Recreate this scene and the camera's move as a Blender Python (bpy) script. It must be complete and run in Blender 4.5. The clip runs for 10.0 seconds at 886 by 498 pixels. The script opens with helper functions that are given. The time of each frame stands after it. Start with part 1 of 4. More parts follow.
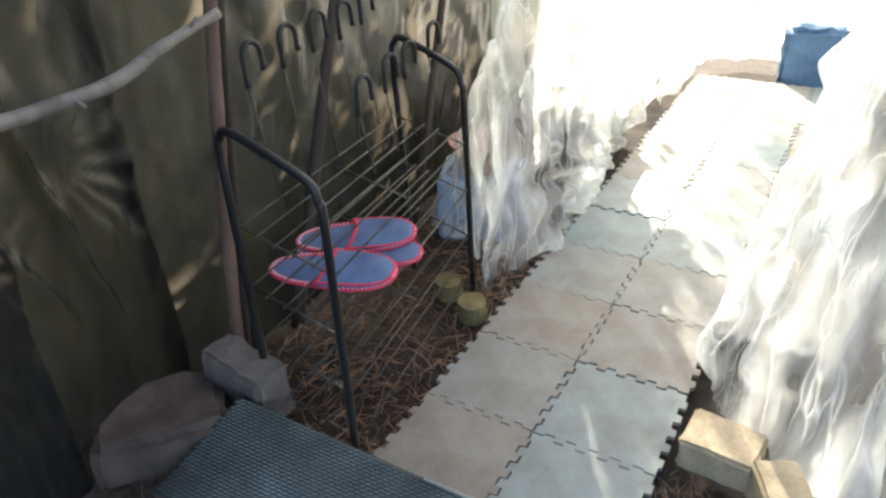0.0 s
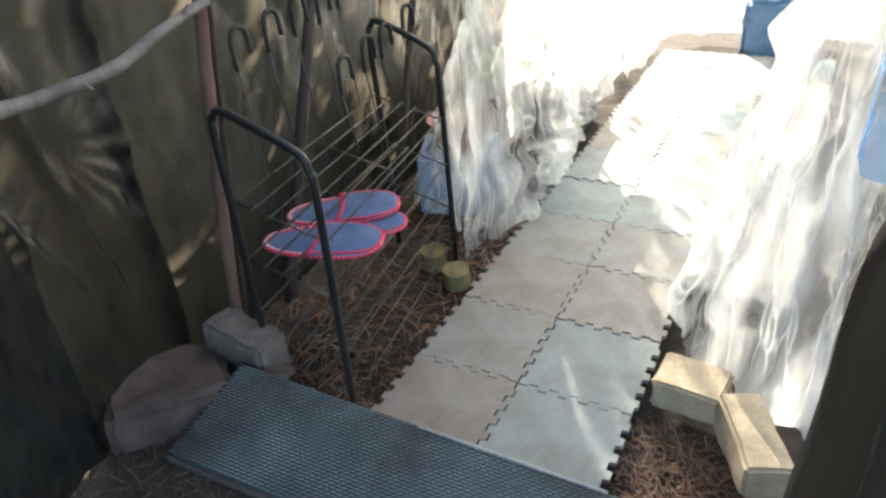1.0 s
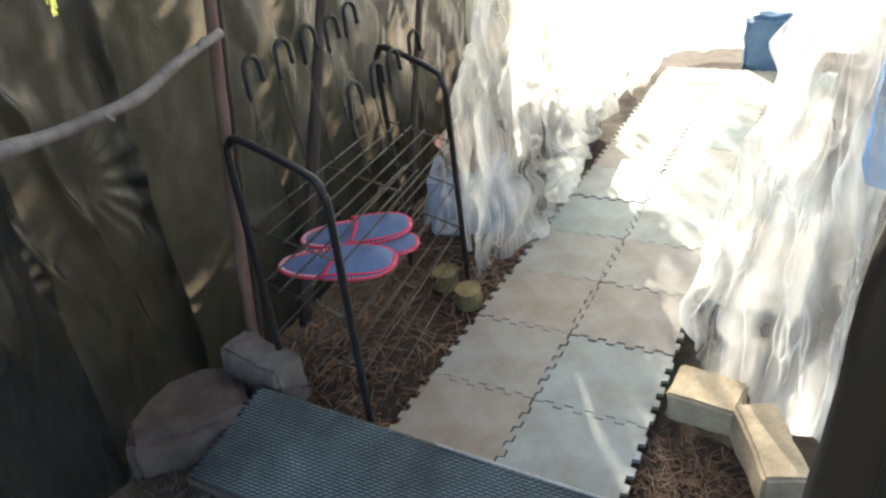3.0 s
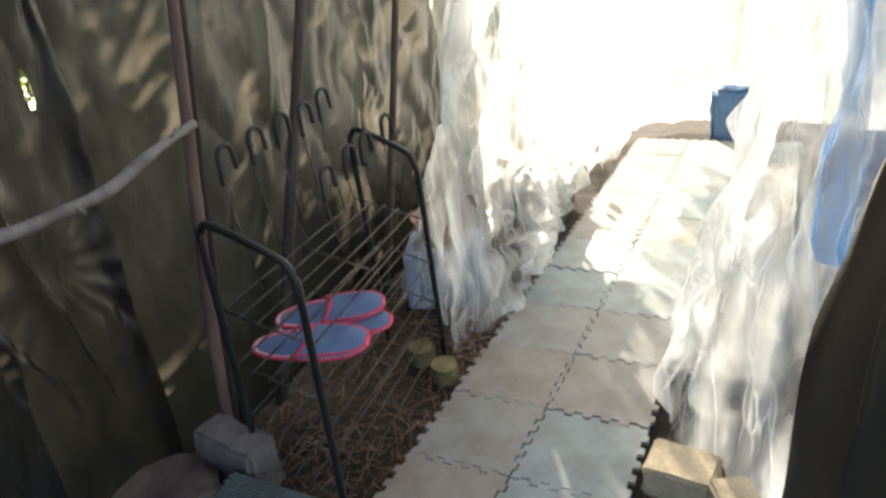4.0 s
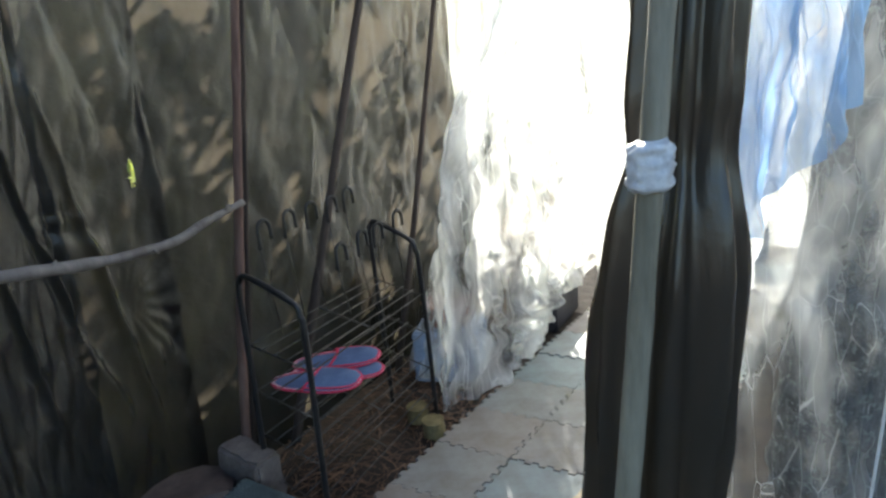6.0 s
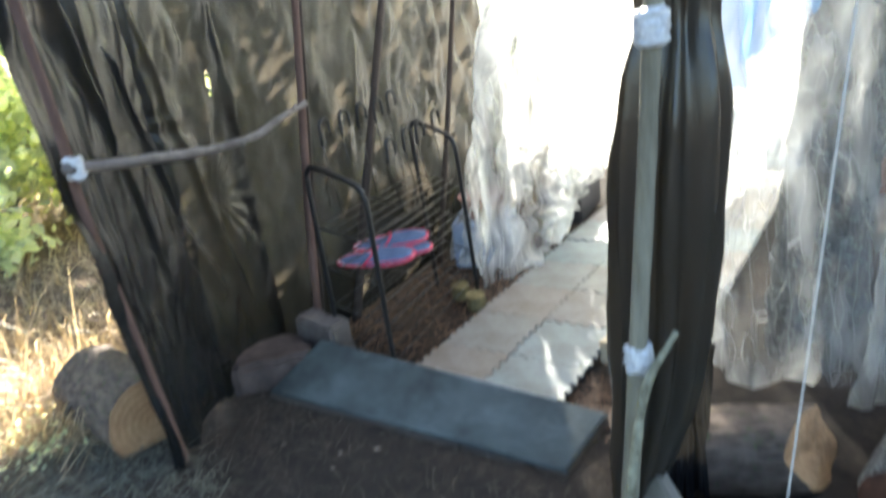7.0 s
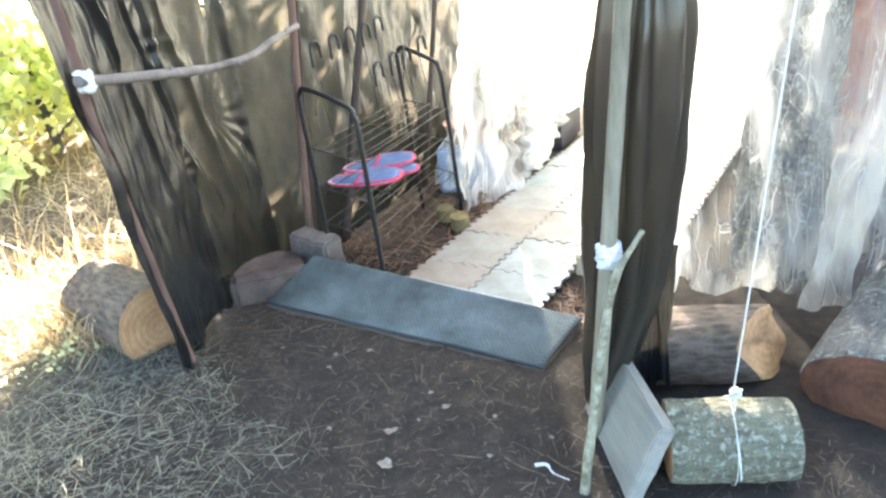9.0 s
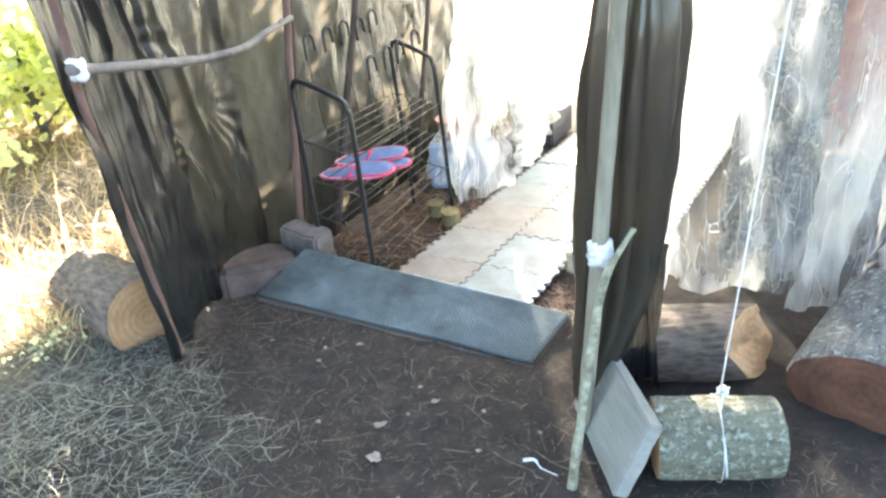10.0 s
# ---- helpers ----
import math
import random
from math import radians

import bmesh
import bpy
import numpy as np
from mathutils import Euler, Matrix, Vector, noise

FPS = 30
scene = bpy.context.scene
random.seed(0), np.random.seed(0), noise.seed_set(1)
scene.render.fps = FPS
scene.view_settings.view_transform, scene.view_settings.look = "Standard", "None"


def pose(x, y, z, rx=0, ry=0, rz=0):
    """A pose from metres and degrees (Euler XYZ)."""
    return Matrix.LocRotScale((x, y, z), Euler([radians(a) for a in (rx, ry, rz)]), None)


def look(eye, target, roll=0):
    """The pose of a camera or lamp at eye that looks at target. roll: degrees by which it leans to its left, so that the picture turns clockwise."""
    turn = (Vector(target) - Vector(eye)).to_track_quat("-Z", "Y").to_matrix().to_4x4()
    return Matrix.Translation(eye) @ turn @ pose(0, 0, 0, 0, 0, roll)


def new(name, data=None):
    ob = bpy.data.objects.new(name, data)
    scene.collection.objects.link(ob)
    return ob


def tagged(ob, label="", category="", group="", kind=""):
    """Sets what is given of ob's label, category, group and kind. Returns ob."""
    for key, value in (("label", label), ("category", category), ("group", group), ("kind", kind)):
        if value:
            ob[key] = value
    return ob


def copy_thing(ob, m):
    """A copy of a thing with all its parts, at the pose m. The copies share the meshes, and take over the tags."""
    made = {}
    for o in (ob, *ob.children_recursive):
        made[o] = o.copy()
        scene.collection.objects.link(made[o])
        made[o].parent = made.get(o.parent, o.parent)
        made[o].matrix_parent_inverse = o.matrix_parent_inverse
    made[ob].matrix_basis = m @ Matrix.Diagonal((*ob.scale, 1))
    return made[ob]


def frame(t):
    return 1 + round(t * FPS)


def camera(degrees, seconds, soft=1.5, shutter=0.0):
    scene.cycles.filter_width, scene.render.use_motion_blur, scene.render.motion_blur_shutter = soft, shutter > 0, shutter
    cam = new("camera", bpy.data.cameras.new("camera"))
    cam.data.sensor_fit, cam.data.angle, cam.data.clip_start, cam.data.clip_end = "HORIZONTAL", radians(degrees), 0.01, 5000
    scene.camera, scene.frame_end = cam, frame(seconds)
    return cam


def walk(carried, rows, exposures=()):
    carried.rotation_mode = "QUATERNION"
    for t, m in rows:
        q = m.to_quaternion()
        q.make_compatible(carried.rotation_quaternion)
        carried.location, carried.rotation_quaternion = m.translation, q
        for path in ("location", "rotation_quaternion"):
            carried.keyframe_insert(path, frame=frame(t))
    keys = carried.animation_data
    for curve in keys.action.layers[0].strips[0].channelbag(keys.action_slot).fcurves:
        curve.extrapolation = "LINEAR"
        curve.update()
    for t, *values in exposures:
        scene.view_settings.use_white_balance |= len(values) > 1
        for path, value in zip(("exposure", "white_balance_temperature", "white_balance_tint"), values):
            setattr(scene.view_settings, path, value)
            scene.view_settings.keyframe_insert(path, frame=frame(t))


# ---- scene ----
cam = camera(63.2, 10.0, soft=2.5, shutter=0.5)
PATH = [
    (0, (0.498, -1.198, 1.28), (-0.398, 0.277, 0.268), -2.8),
    (0.5, (0.522, -1.282, 1.282), (-0.344, 0.212, 0.272), -3.5),
    (1, (0.56, -1.316, 1.288), (-0.288, 0.17, 0.251), -4.7),
    (1.5, (0.567, -1.336, 1.286), (-0.286, 0.133, 0.23), -5.9),
    (2, (0.572, -1.339, 1.289), (-0.303, 0.157, 0.291), -6.5),
    (3.5, (0.565, -1.345, 1.303), (-0.317, 0.169, 0.337), -6.4),
    (4, (0.609, -1.335, 1.33), (-0.261, 0.269, 0.509), -6.8),
    (4.5, (0.664, -1.418, 1.317), (-0.578, -0.014, 0.62), -5.6),
    (5, (0.76, -1.489, 1.327), (-0.262, 0.11, 0.695), -3.8),
    (5.2, (0.878, -1.573, 1.317), (-0.065, 0.11, 0.792), -5.6),
    (6.5, (1.117, -1.792, 1.335), (0.008, -0.197, 0.861), -4.9),
    (7, (1.215, -2.052, 1.288), (0.127, -0.511, 0.622), -8.1),
    (7.5, (1.278, -2.166, 1.266), (0.204, -0.721, 0.396), -6.9),
    (8, (1.288, -2.196, 1.264), (0.265, -0.72, 0.383), -7.4),
    (8.5, (1.285, -2.206, 1.269), (0.257, -0.709, 0.432), -7.1),
    (9, (1.289, -2.212, 1.271), (0.262, -0.708, 0.446), -7.7),
    (9.5, (1.285, -2.213, 1.269), (0.277, -0.7, 0.435), -7.1),
    (10, (1.283, -2.221, 1.274), (0.285, -0.705, 0.433), -6.4),
]
EXPOSURES = [(0, 3.05, 6350, 10), (2.2, 3.1, 6350, 10), (3.5, 2.8, 6500, 10), (4.0, 2.65, 6500, 10), (4.5, 2.4, 6400, 10), (5.0, 3.35, 6400, 10), (5.2, 3.15, 6300, 10), (6.3, 2.25, 5800, 8), (6.8, 2.75, 5900, 8), (7.5, 3.9, 6250, 10), (8.2, 4.32, 6400, 10), (10, 4.35, 6400, 10)]
walk(cam, [(t, look(eye, target, roll)) for t, eye, target, roll in PATH], EXPOSURES)

# ---- light: a low sun ahead of the camera, behind the trees ----
SUN_AZ, SUN_EL = radians(33), radians(25)
SUN_WAY = Vector((-math.sin(SUN_AZ) * math.cos(SUN_EL), math.cos(SUN_AZ) * math.cos(SUN_EL), math.sin(SUN_EL)))
world = bpy.data.worlds.new("sky")
scene.world = world
world.use_nodes = True
wn = world.node_tree
sky = wn.nodes.new("ShaderNodeTexSky")
sky.sky_type, sky.sun_disc, sky.sun_elevation, sky.sun_rotation = "NISHITA", False, SUN_EL, -SUN_AZ
wn.links.new(sky.outputs[0], wn.nodes["Background"].inputs[0])
wn.nodes["Background"].inputs[1].default_value = 0.055
sun = new("sun", bpy.data.lights.new("sun", "SUN"))
sun.data.energy, sun.data.angle, sun.data.color = 5.0, radians(0.6), (1.0, 0.9, 0.74)
sun.matrix_world = look(SUN_WAY * 30, (0, 0, 0))


# ---- materials ----
def material(name):
    m = bpy.data.materials.new(name)
    m.use_nodes = True
    nt = m.node_tree
    return m, nt, nt.nodes["Principled BSDF"], nt.nodes["Material Output"]


def tex(nt, kind, scale, detail=6.0, rough=0.6, stretch=None, space="Object", distortion=0.0, lean=0.0):
    co = nt.nodes.new("ShaderNodeTexCoord")
    src = co.outputs[space]
    if stretch:
        mp = nt.nodes.new("ShaderNodeMapping")
        mp.inputs["Scale"].default_value = stretch
        mp.inputs["Rotation"].default_value = (0, lean, 0)
        nt.links.new(src, mp.inputs[0])
        src = mp.outputs[0]
    n = nt.nodes.new({"noise": "ShaderNodeTexNoise", "voronoi": "ShaderNodeTexVoronoi", "wave": "ShaderNodeTexWave"}[kind])
    n.inputs["Scale"].default_value = scale
    if kind != "voronoi":
        n.inputs["Detail"].default_value = detail
        n.inputs["Distortion"].default_value = distortion
    if kind == "noise":
        n.inputs["Roughness"].default_value = rough
    nt.links.new(src, n.inputs["Vector"])
    return n.outputs[0]


def ramp(nt, fac, stops):
    r = nt.nodes.new("ShaderNodeValToRGB")
    while len(r.color_ramp.elements) < len(stops):
        r.color_ramp.elements.new(0.5)
    for e, (p, c) in zip(r.color_ramp.elements, stops):
        e.position, e.color = p, (*c, 1) if len(c) == 3 else c
    nt.links.new(fac, r.inputs[0])
    return r.outputs[0]


def mixed(nt, a, b, fac, mode="MIX"):
    m = nt.nodes.new("ShaderNodeMixRGB")
    m.blend_type = mode
    for sock, v in ((m.inputs[0], fac), (m.inputs[1], a), (m.inputs[2], b)):
        if isinstance(v, (int, float)):
            sock.default_value = v
        elif isinstance(v, tuple):
            sock.default_value = (*v, 1)
        else:
            nt.links.new(v, sock)
    return m.outputs[0]


def bump(nt, bsdf, height, strength=0.4, distance=0.004, also=()):
    b = nt.nodes.new("ShaderNodeBump")
    b.inputs["Strength"].default_value, b.inputs["Distance"].default_value = strength, distance
    nt.links.new(height, b.inputs["Height"])
    for s in (bsdf, *also):
        nt.links.new(b.outputs[0], s.inputs["Normal"])


def plain(name, dark, light, rough=0.7, scale=12, fine=90, metal=0.0, relief=0.3, depth=0.003, stretch=None, vary=0.0, space="Object"):
    m, nt, p, out = material(name)
    big = tex(nt, "noise", scale, 5, 0.6, stretch, space)
    small = tex(nt, "noise", fine, 8, 0.7, stretch, space)
    col = ramp(nt, big, [(0.32, dark), (0.68, light)])
    col = mixed(nt, col, ramp(nt, small, [(0.3, (0.55, 0.55, 0.55)), (0.7, (1.15, 1.15, 1.15))]), 0.55, "MULTIPLY")
    if vary:
        info = nt.nodes.new("ShaderNodeObjectInfo")
        v = ramp(nt, info.outputs["Random"], [(0, (1 - vary,) * 3), (1, (1 + vary,) * 3)])
        col = mixed(nt, col, v, 1.0, "MULTIPLY")
    nt.links.new(col, p.inputs["Base Color"])
    p.inputs["Roughness"].default_value, p.inputs["Metallic"].default_value = rough, metal
    bump(nt, p, small, relief, depth)
    return m


def creases(nt, scale, stretch, width=0.03, lean=0.0):
    """Thin, nearly straight crease lines between crumpled facets: 1 on a line, 0 away from it."""
    d = tex(nt, "voronoi", scale, stretch=stretch, lean=lean)
    d.node.feature = "DISTANCE_TO_EDGE"
    gate = ramp(nt, tex(nt, "noise", scale * 0.35, 3, 0.6), [(0.42, (0, 0, 0)), (0.58, (1, 1, 1))])
    line = ramp(nt, d.node.outputs["Distance"], [(0.0, (1, 1, 1)), (width * 0.5, (0.7, 0.7, 0.7)), (width * 1.6, (0, 0, 0))])
    return mixed(nt, line, gate, 0.8, "MULTIPLY")


def film(name, base, through_col, rough, clear, wrinkle=26, coat=0.35, crease=0.5, milk=0.3, lean=0.0, lines=0.7, uneven=0.5, thin=0.016, drape=1.0):
    """Plastic film: a glossy skin, light that passes diffusely, and a share that passes straight."""
    m, nt, p, out = material(name)
    w1 = tex(nt, "noise", wrinkle, 8, 0.62, (1, 1, 0.4 * drape), distortion=0.8)
    w2 = tex(nt, "noise", wrinkle * 0.22, 3, 0.5, (1, 1, 0.3 * drape), lean=lean)
    long_lines = creases(nt, wrinkle * 0.4, (1.5, 1.5, 0.16 * drape), thin, lean)
    fine_lines = creases(nt, wrinkle * 0.9, (1.2, 1.2, 0.4 * drape), 0.04, -lean)
    both = mixed(nt, long_lines, fine_lines, 0.22, "ADD")
    h = mixed(nt, mixed(nt, w1, w2, 0.7), both, 0.16 if clear else 0.03, "ADD")
    p.inputs["Base Color"].default_value = (*base, 1)
    p.inputs["Roughness"].default_value = rough
    p.inputs["Specular IOR Level"].default_value = coat
    tr = nt.nodes.new("ShaderNodeBsdfTranslucent")
    tone = ramp(nt, w2, [(0.3, tuple(c * uneven for c in through_col)), (0.7, through_col)])
    nt.links.new(tone, tr.inputs["Color"])
    bump(nt, p, h, crease, 0.025, (tr,))
    add = nt.nodes.new("ShaderNodeAddShader")
    nt.links.new(p.outputs[0], add.inputs[0])
    nt.links.new(tr.outputs[0], add.inputs[1])
    last = add.outputs[0]
    if clear > 0:
        t = nt.nodes.new("ShaderNodeBsdfTransparent")
        t.inputs[0].default_value = (0.93, 0.94, 0.94, 1)
        mx = nt.nodes.new("ShaderNodeMixShader")
        f = ramp(nt, w2, [(0.36, (min(clear + 0.12, 0.95),) * 3), (0.64, (max(clear - milk, 0.0),) * 3)])
        keep = ramp(nt, both, [(0.0, (1, 1, 1)), (1.0, (1 - lines,) * 3)])
        nt.links.new(mixed(nt, f, keep, 1.0, "MULTIPLY"), mx.inputs[0])
        nt.links.new(last, mx.inputs[1])
        nt.links.new(t.outputs[0], mx.inputs[2])
        last = mx.outputs[0]
    nt.links.new(last, out.inputs["Surface"])
    return m


BLACK_FILM = film("black_film", (0.005, 0.006, 0.006), (0.055, 0.047, 0.035), 0.11, 0.0, 16, 0.42, 0.5, uneven=0.35, drape=2.6)
# Darker copy of the black film, standing in for shade on the front wall.
SHADED_FILM = film("shaded_black_film", (0.006, 0.0075, 0.009), (0.017, 0.015, 0.012), 0.12, 0.0, 15, 0.45, 0.5, uneven=0.4, drape=2.4)
# Lighter copy of the black film; light from behind is put into its colour.
BACKLIT_WRAP_FILM = film("backlit_gathered_film", (0.025, 0.024, 0.022), (0.15, 0.13, 0.095), 0.2, 0.0, 12, 0.6, 0.45, uneven=0.2)
# Darkened copy of the black film: the skirt's shade is in its colour.
DARKENED_FILM = film("darkened_black_film", (0.012, 0.013, 0.015), (0.012, 0.011, 0.009), 0.18, 0.0, 18, 0.6, 0.7)
THIN_FILM = film("thin_clear_film", (0.2, 0.2, 0.2), (0.5, 0.5, 0.48), 0.2, 0.56, 20, 0.5)
CLEAR_FILM = film("clear_film", (0.2, 0.205, 0.215), (0.6, 0.6, 0.58), 0.08, 0.8, 34, 0.9, 0.6, 0.34, 0.6, 0.7, thin=0.012)
# Whites of both curtain films are raised to stand in for glare behind them.
MILKY_FILM = film("milky_film", (0.26, 0.26, 0.265), (0.95, 0.94, 0.9), 0.1, 0.7, 34, 0.8, 0.8, 0.5, 0.6, 0.9, thin=0.03)
GLARE_FILM = film("glare_white_film", (0.26, 0.265, 0.28), (0.95, 0.95, 0.95), 0.08, 0.7, 28, 0.9, 1.0, 0.5, 0.35, 0.9, thin=0.035)
BLUE_FILM = film("bluish_film", (0.12, 0.2, 0.31), (0.14, 0.29, 0.56), 0.1, 0.5, 20, 0.8, 0.6)
TAPE = plain("white_tape", (0.62, 0.63, 0.66), (0.8, 0.8, 0.8), 0.35, 30, 120)
STRING = plain("white_string", (0.65, 0.63, 0.58), (0.8, 0.79, 0.75), 0.8, 60, 300)
WIRE = plain("steel_wire", (0.06, 0.054, 0.046), (0.16, 0.14, 0.12), 0.42, 40, 200, 0.85)
TUBE = plain("black_tube", (0.008, 0.008, 0.009), (0.02, 0.02, 0.021), 0.32, 30, 200)
SLEEVE = plain("black_sleeve", (0.01, 0.01, 0.01), (0.02, 0.02, 0.02), 0.5, 30, 200)
DENIM = plain("blue_felt", (0.08, 0.125, 0.25), (0.155, 0.21, 0.35), 0.95, 18, 260, relief=0.5)
PINK = plain("pink_yarn", (0.62, 0.03, 0.09), (0.8, 0.07, 0.14), 0.85, 60, 400)
STITCH = plain("pale_stitch", (0.82, 0.6, 0.62), (0.9, 0.72, 0.74), 0.85, 60, 400)
BRANCH = plain("peeled_branch", (0.12, 0.1, 0.09), (0.27, 0.235, 0.21), 0.8, 14, 120, stretch=(1, 1, 0.3))
POLE = plain("brown_pole", (0.11, 0.06, 0.045), (0.22, 0.13, 0.1), 0.8, 16, 90, stretch=(1, 1, 0.2))
DARKSTAKE = plain("dark_stake", (0.03, 0.022, 0.018), (0.07, 0.05, 0.04), 0.8, 16, 90, stretch=(1, 1, 0.2))
PALE_POLE = plain("pale_pole", (0.17, 0.15, 0.1), (0.36, 0.33, 0.25), 0.7, 16, 80, stretch=(1, 1, 0.15))
STICK = plain("lichened_stick", (0.15, 0.13, 0.08), (0.42, 0.4, 0.28), 0.85, 30, 120)
BRICK = plain("worn_brick", (0.12, 0.095, 0.085), (0.24, 0.2, 0.175), 0.9, 14, 110, depth=0.006)
TAN_BRICK = plain("tan_block", (0.4, 0.31, 0.2), (0.62, 0.5, 0.34), 0.85, 12, 110, depth=0.004)
STONE = plain("reddish_stone", (0.055, 0.038, 0.033), (0.17, 0.12, 0.10), 0.75, 7, 60, relief=0.6, depth=0.006)
PLANK = plain("weathered_plank", (0.25, 0.24, 0.21), (0.42, 0.4, 0.35), 0.75, 6, 60, stretch=(1, 0.12, 1), depth=0.003)
BOARD = plain("threshold_board", (0.07, 0.055, 0.042), (0.16, 0.125, 0.1), 0.85, 8, 70, stretch=(0.1, 1, 1))
RUBBER = plain("grey_rubber", (0.025, 0.034, 0.036), (0.065, 0.08, 0.08), 0.6, 7, 90)
RIB = plain("grey_ribs", (0.095, 0.102, 0.096), (0.28, 0.315, 0.305), 0.65, 6, 60)


def cut_wood(name, dark, light, rings):
    """Sawn end grain: rings about the log's axis, cracks and saw marks."""
    m, nt, p, out = material(name)
    wave = tex(nt, "wave", rings, 4, distortion=2.5)
    wave.node.wave_type, wave.node.rings_direction = "RINGS", "Z"
    blotch = tex(nt, "noise", 9, 6, 0.65)
    fine = tex(nt, "noise", 120, 6, 0.7, (1, 0.25, 1))
    col = mixed(nt, ramp(nt, blotch, [(0.3, dark), (0.7, light)]), ramp(nt, wave, [(0.2, (0.8, 0.76, 0.72)), (0.8, (1.05, 1.05, 1.05))]), 0.45, "MULTIPLY")
    col = mixed(nt, col, ramp(nt, fine, [(0.3, (0.6, 0.56, 0.52)), (0.65, (1.1, 1.1, 1.1))]), 0.6, "MULTIPLY")
    nt.links.new(col, p.inputs["Base Color"])
    p.inputs["Roughness"].default_value = 0.8
    bump(nt, p, mixed(nt, fine, wave, 0.3), 0.5, 0.005)
    return m


CUTWOOD = cut_wood("fresh_cut_wood", (0.38, 0.19, 0.085), (0.6, 0.37, 0.19), 14)
REDWOOD = cut_wood("reddish_cut_wood", (0.07, 0.03, 0.018), (0.2, 0.085, 0.045), 12)
TWIG = plain("dry_twig", (0.07, 0.052, 0.036), (0.22, 0.17, 0.12), 0.85, 30, 160)
DARKTHING = plain("dark_plastic", (0.02, 0.02, 0.025), (0.05, 0.05, 0.06), 0.5, 8, 60)
RUSTCLOTH = plain("faded_red_plastic", (0.3, 0.13, 0.1), (0.42, 0.22, 0.17), 0.6, 8, 60)
OFFCUT = plain("yellowish_wood", (0.16, 0.12, 0.05), (0.32, 0.25, 0.11), 0.8, 20, 90)
BLUEGAP = plain("blue_gap", (0.06, 0.13, 0.24), (0.12, 0.22, 0.36), 0.4, 8, 60)
BLUEBOX = plain("pale_blue_plastic", (0.3, 0.38, 0.52), (0.45, 0.52, 0.66), 0.4, 8, 60)


def bark(name, dark, light, moss, amount, spot=40):
    m, nt, p, out = material(name)
    v = tex(nt, "voronoi", 66, stretch=(1, 1, 0.3))
    n = tex(nt, "noise", 30, 9, 0.72, (1, 1, 0.5), distortion=0.5)
    h = mixed(nt, v, n, 0.72)
    col = ramp(nt, h, [(0.22, tuple(c * 0.4 for c in dark)), (0.34, dark), (0.68, light)])
    grain = ramp(nt, tex(nt, "noise", 160, 6, 0.7), [(0.3, (0.6, 0.6, 0.6)), (0.7, (1.2, 1.2, 1.2))])
    col = mixed(nt, col, grain, 0.7, "MULTIPLY")
    spots = ramp(nt, tex(nt, "noise", spot, 9, 0.78), [(0.60 - amount * 0.22, (0, 0, 0)), (0.64 - amount * 0.18, (1, 1, 1))])
    col = mixed(nt, col, moss, spots)
    nt.links.new(col, p.inputs["Base Color"])
    p.inputs["Roughness"].default_value = 0.9
    bump(nt, p, mixed(nt, h, spots, 0.12, "ADD"), 1.0, 0.02)
    return m


BARK = bark("brown_bark", (0.07, 0.049, 0.037), (0.24, 0.175, 0.135), (0.10, 0.13, 0.05), 0.16)
LICHEN_BARK = bark("lichen_bark", (0.12, 0.112, 0.075), (0.28, 0.265, 0.18), (0.44, 0.44, 0.34), 0.42, 55)
GREY_BARK = bark("grey_bark", (0.06, 0.06, 0.06), (0.2, 0.2, 0.19), (0.32, 0.34, 0.32), 0.3)


def foam():
    m, nt, p, out = material("grey_foam")
    info = nt.nodes.new("ShaderNodeObjectInfo")
    base = ramp(nt, info.outputs["Random"], [(0, (0.25, 0.305, 0.315)), (0.35, (0.325, 0.345, 0.335)), (0.62, (0.305, 0.265, 0.235)), (1, (0.285, 0.305, 0.3))])
    dirt = ramp(nt, tex(nt, "noise", 7, 8, 0.68, space="Object"), [(0.4, (1, 1, 1)), (0.7, (0.58, 0.5, 0.42))])
    col = mixed(nt, base, dirt, 0.8, "MULTIPLY")
    specks = ramp(nt, tex(nt, "noise", 60, 4, 0.6), [(0.66, (1, 1, 1)), (0.74, (0.45, 0.38, 0.3))])
    col = mixed(nt, col, specks, 0.8, "MULTIPLY")
    nt.links.new(col, p.inputs["Base Color"])
    p.inputs["Roughness"].default_value = 0.5
    bump(nt, p, tex(nt, "noise", 240, 4, 0.6), 0.25, 0.001)
    return m


FOAM = foam()


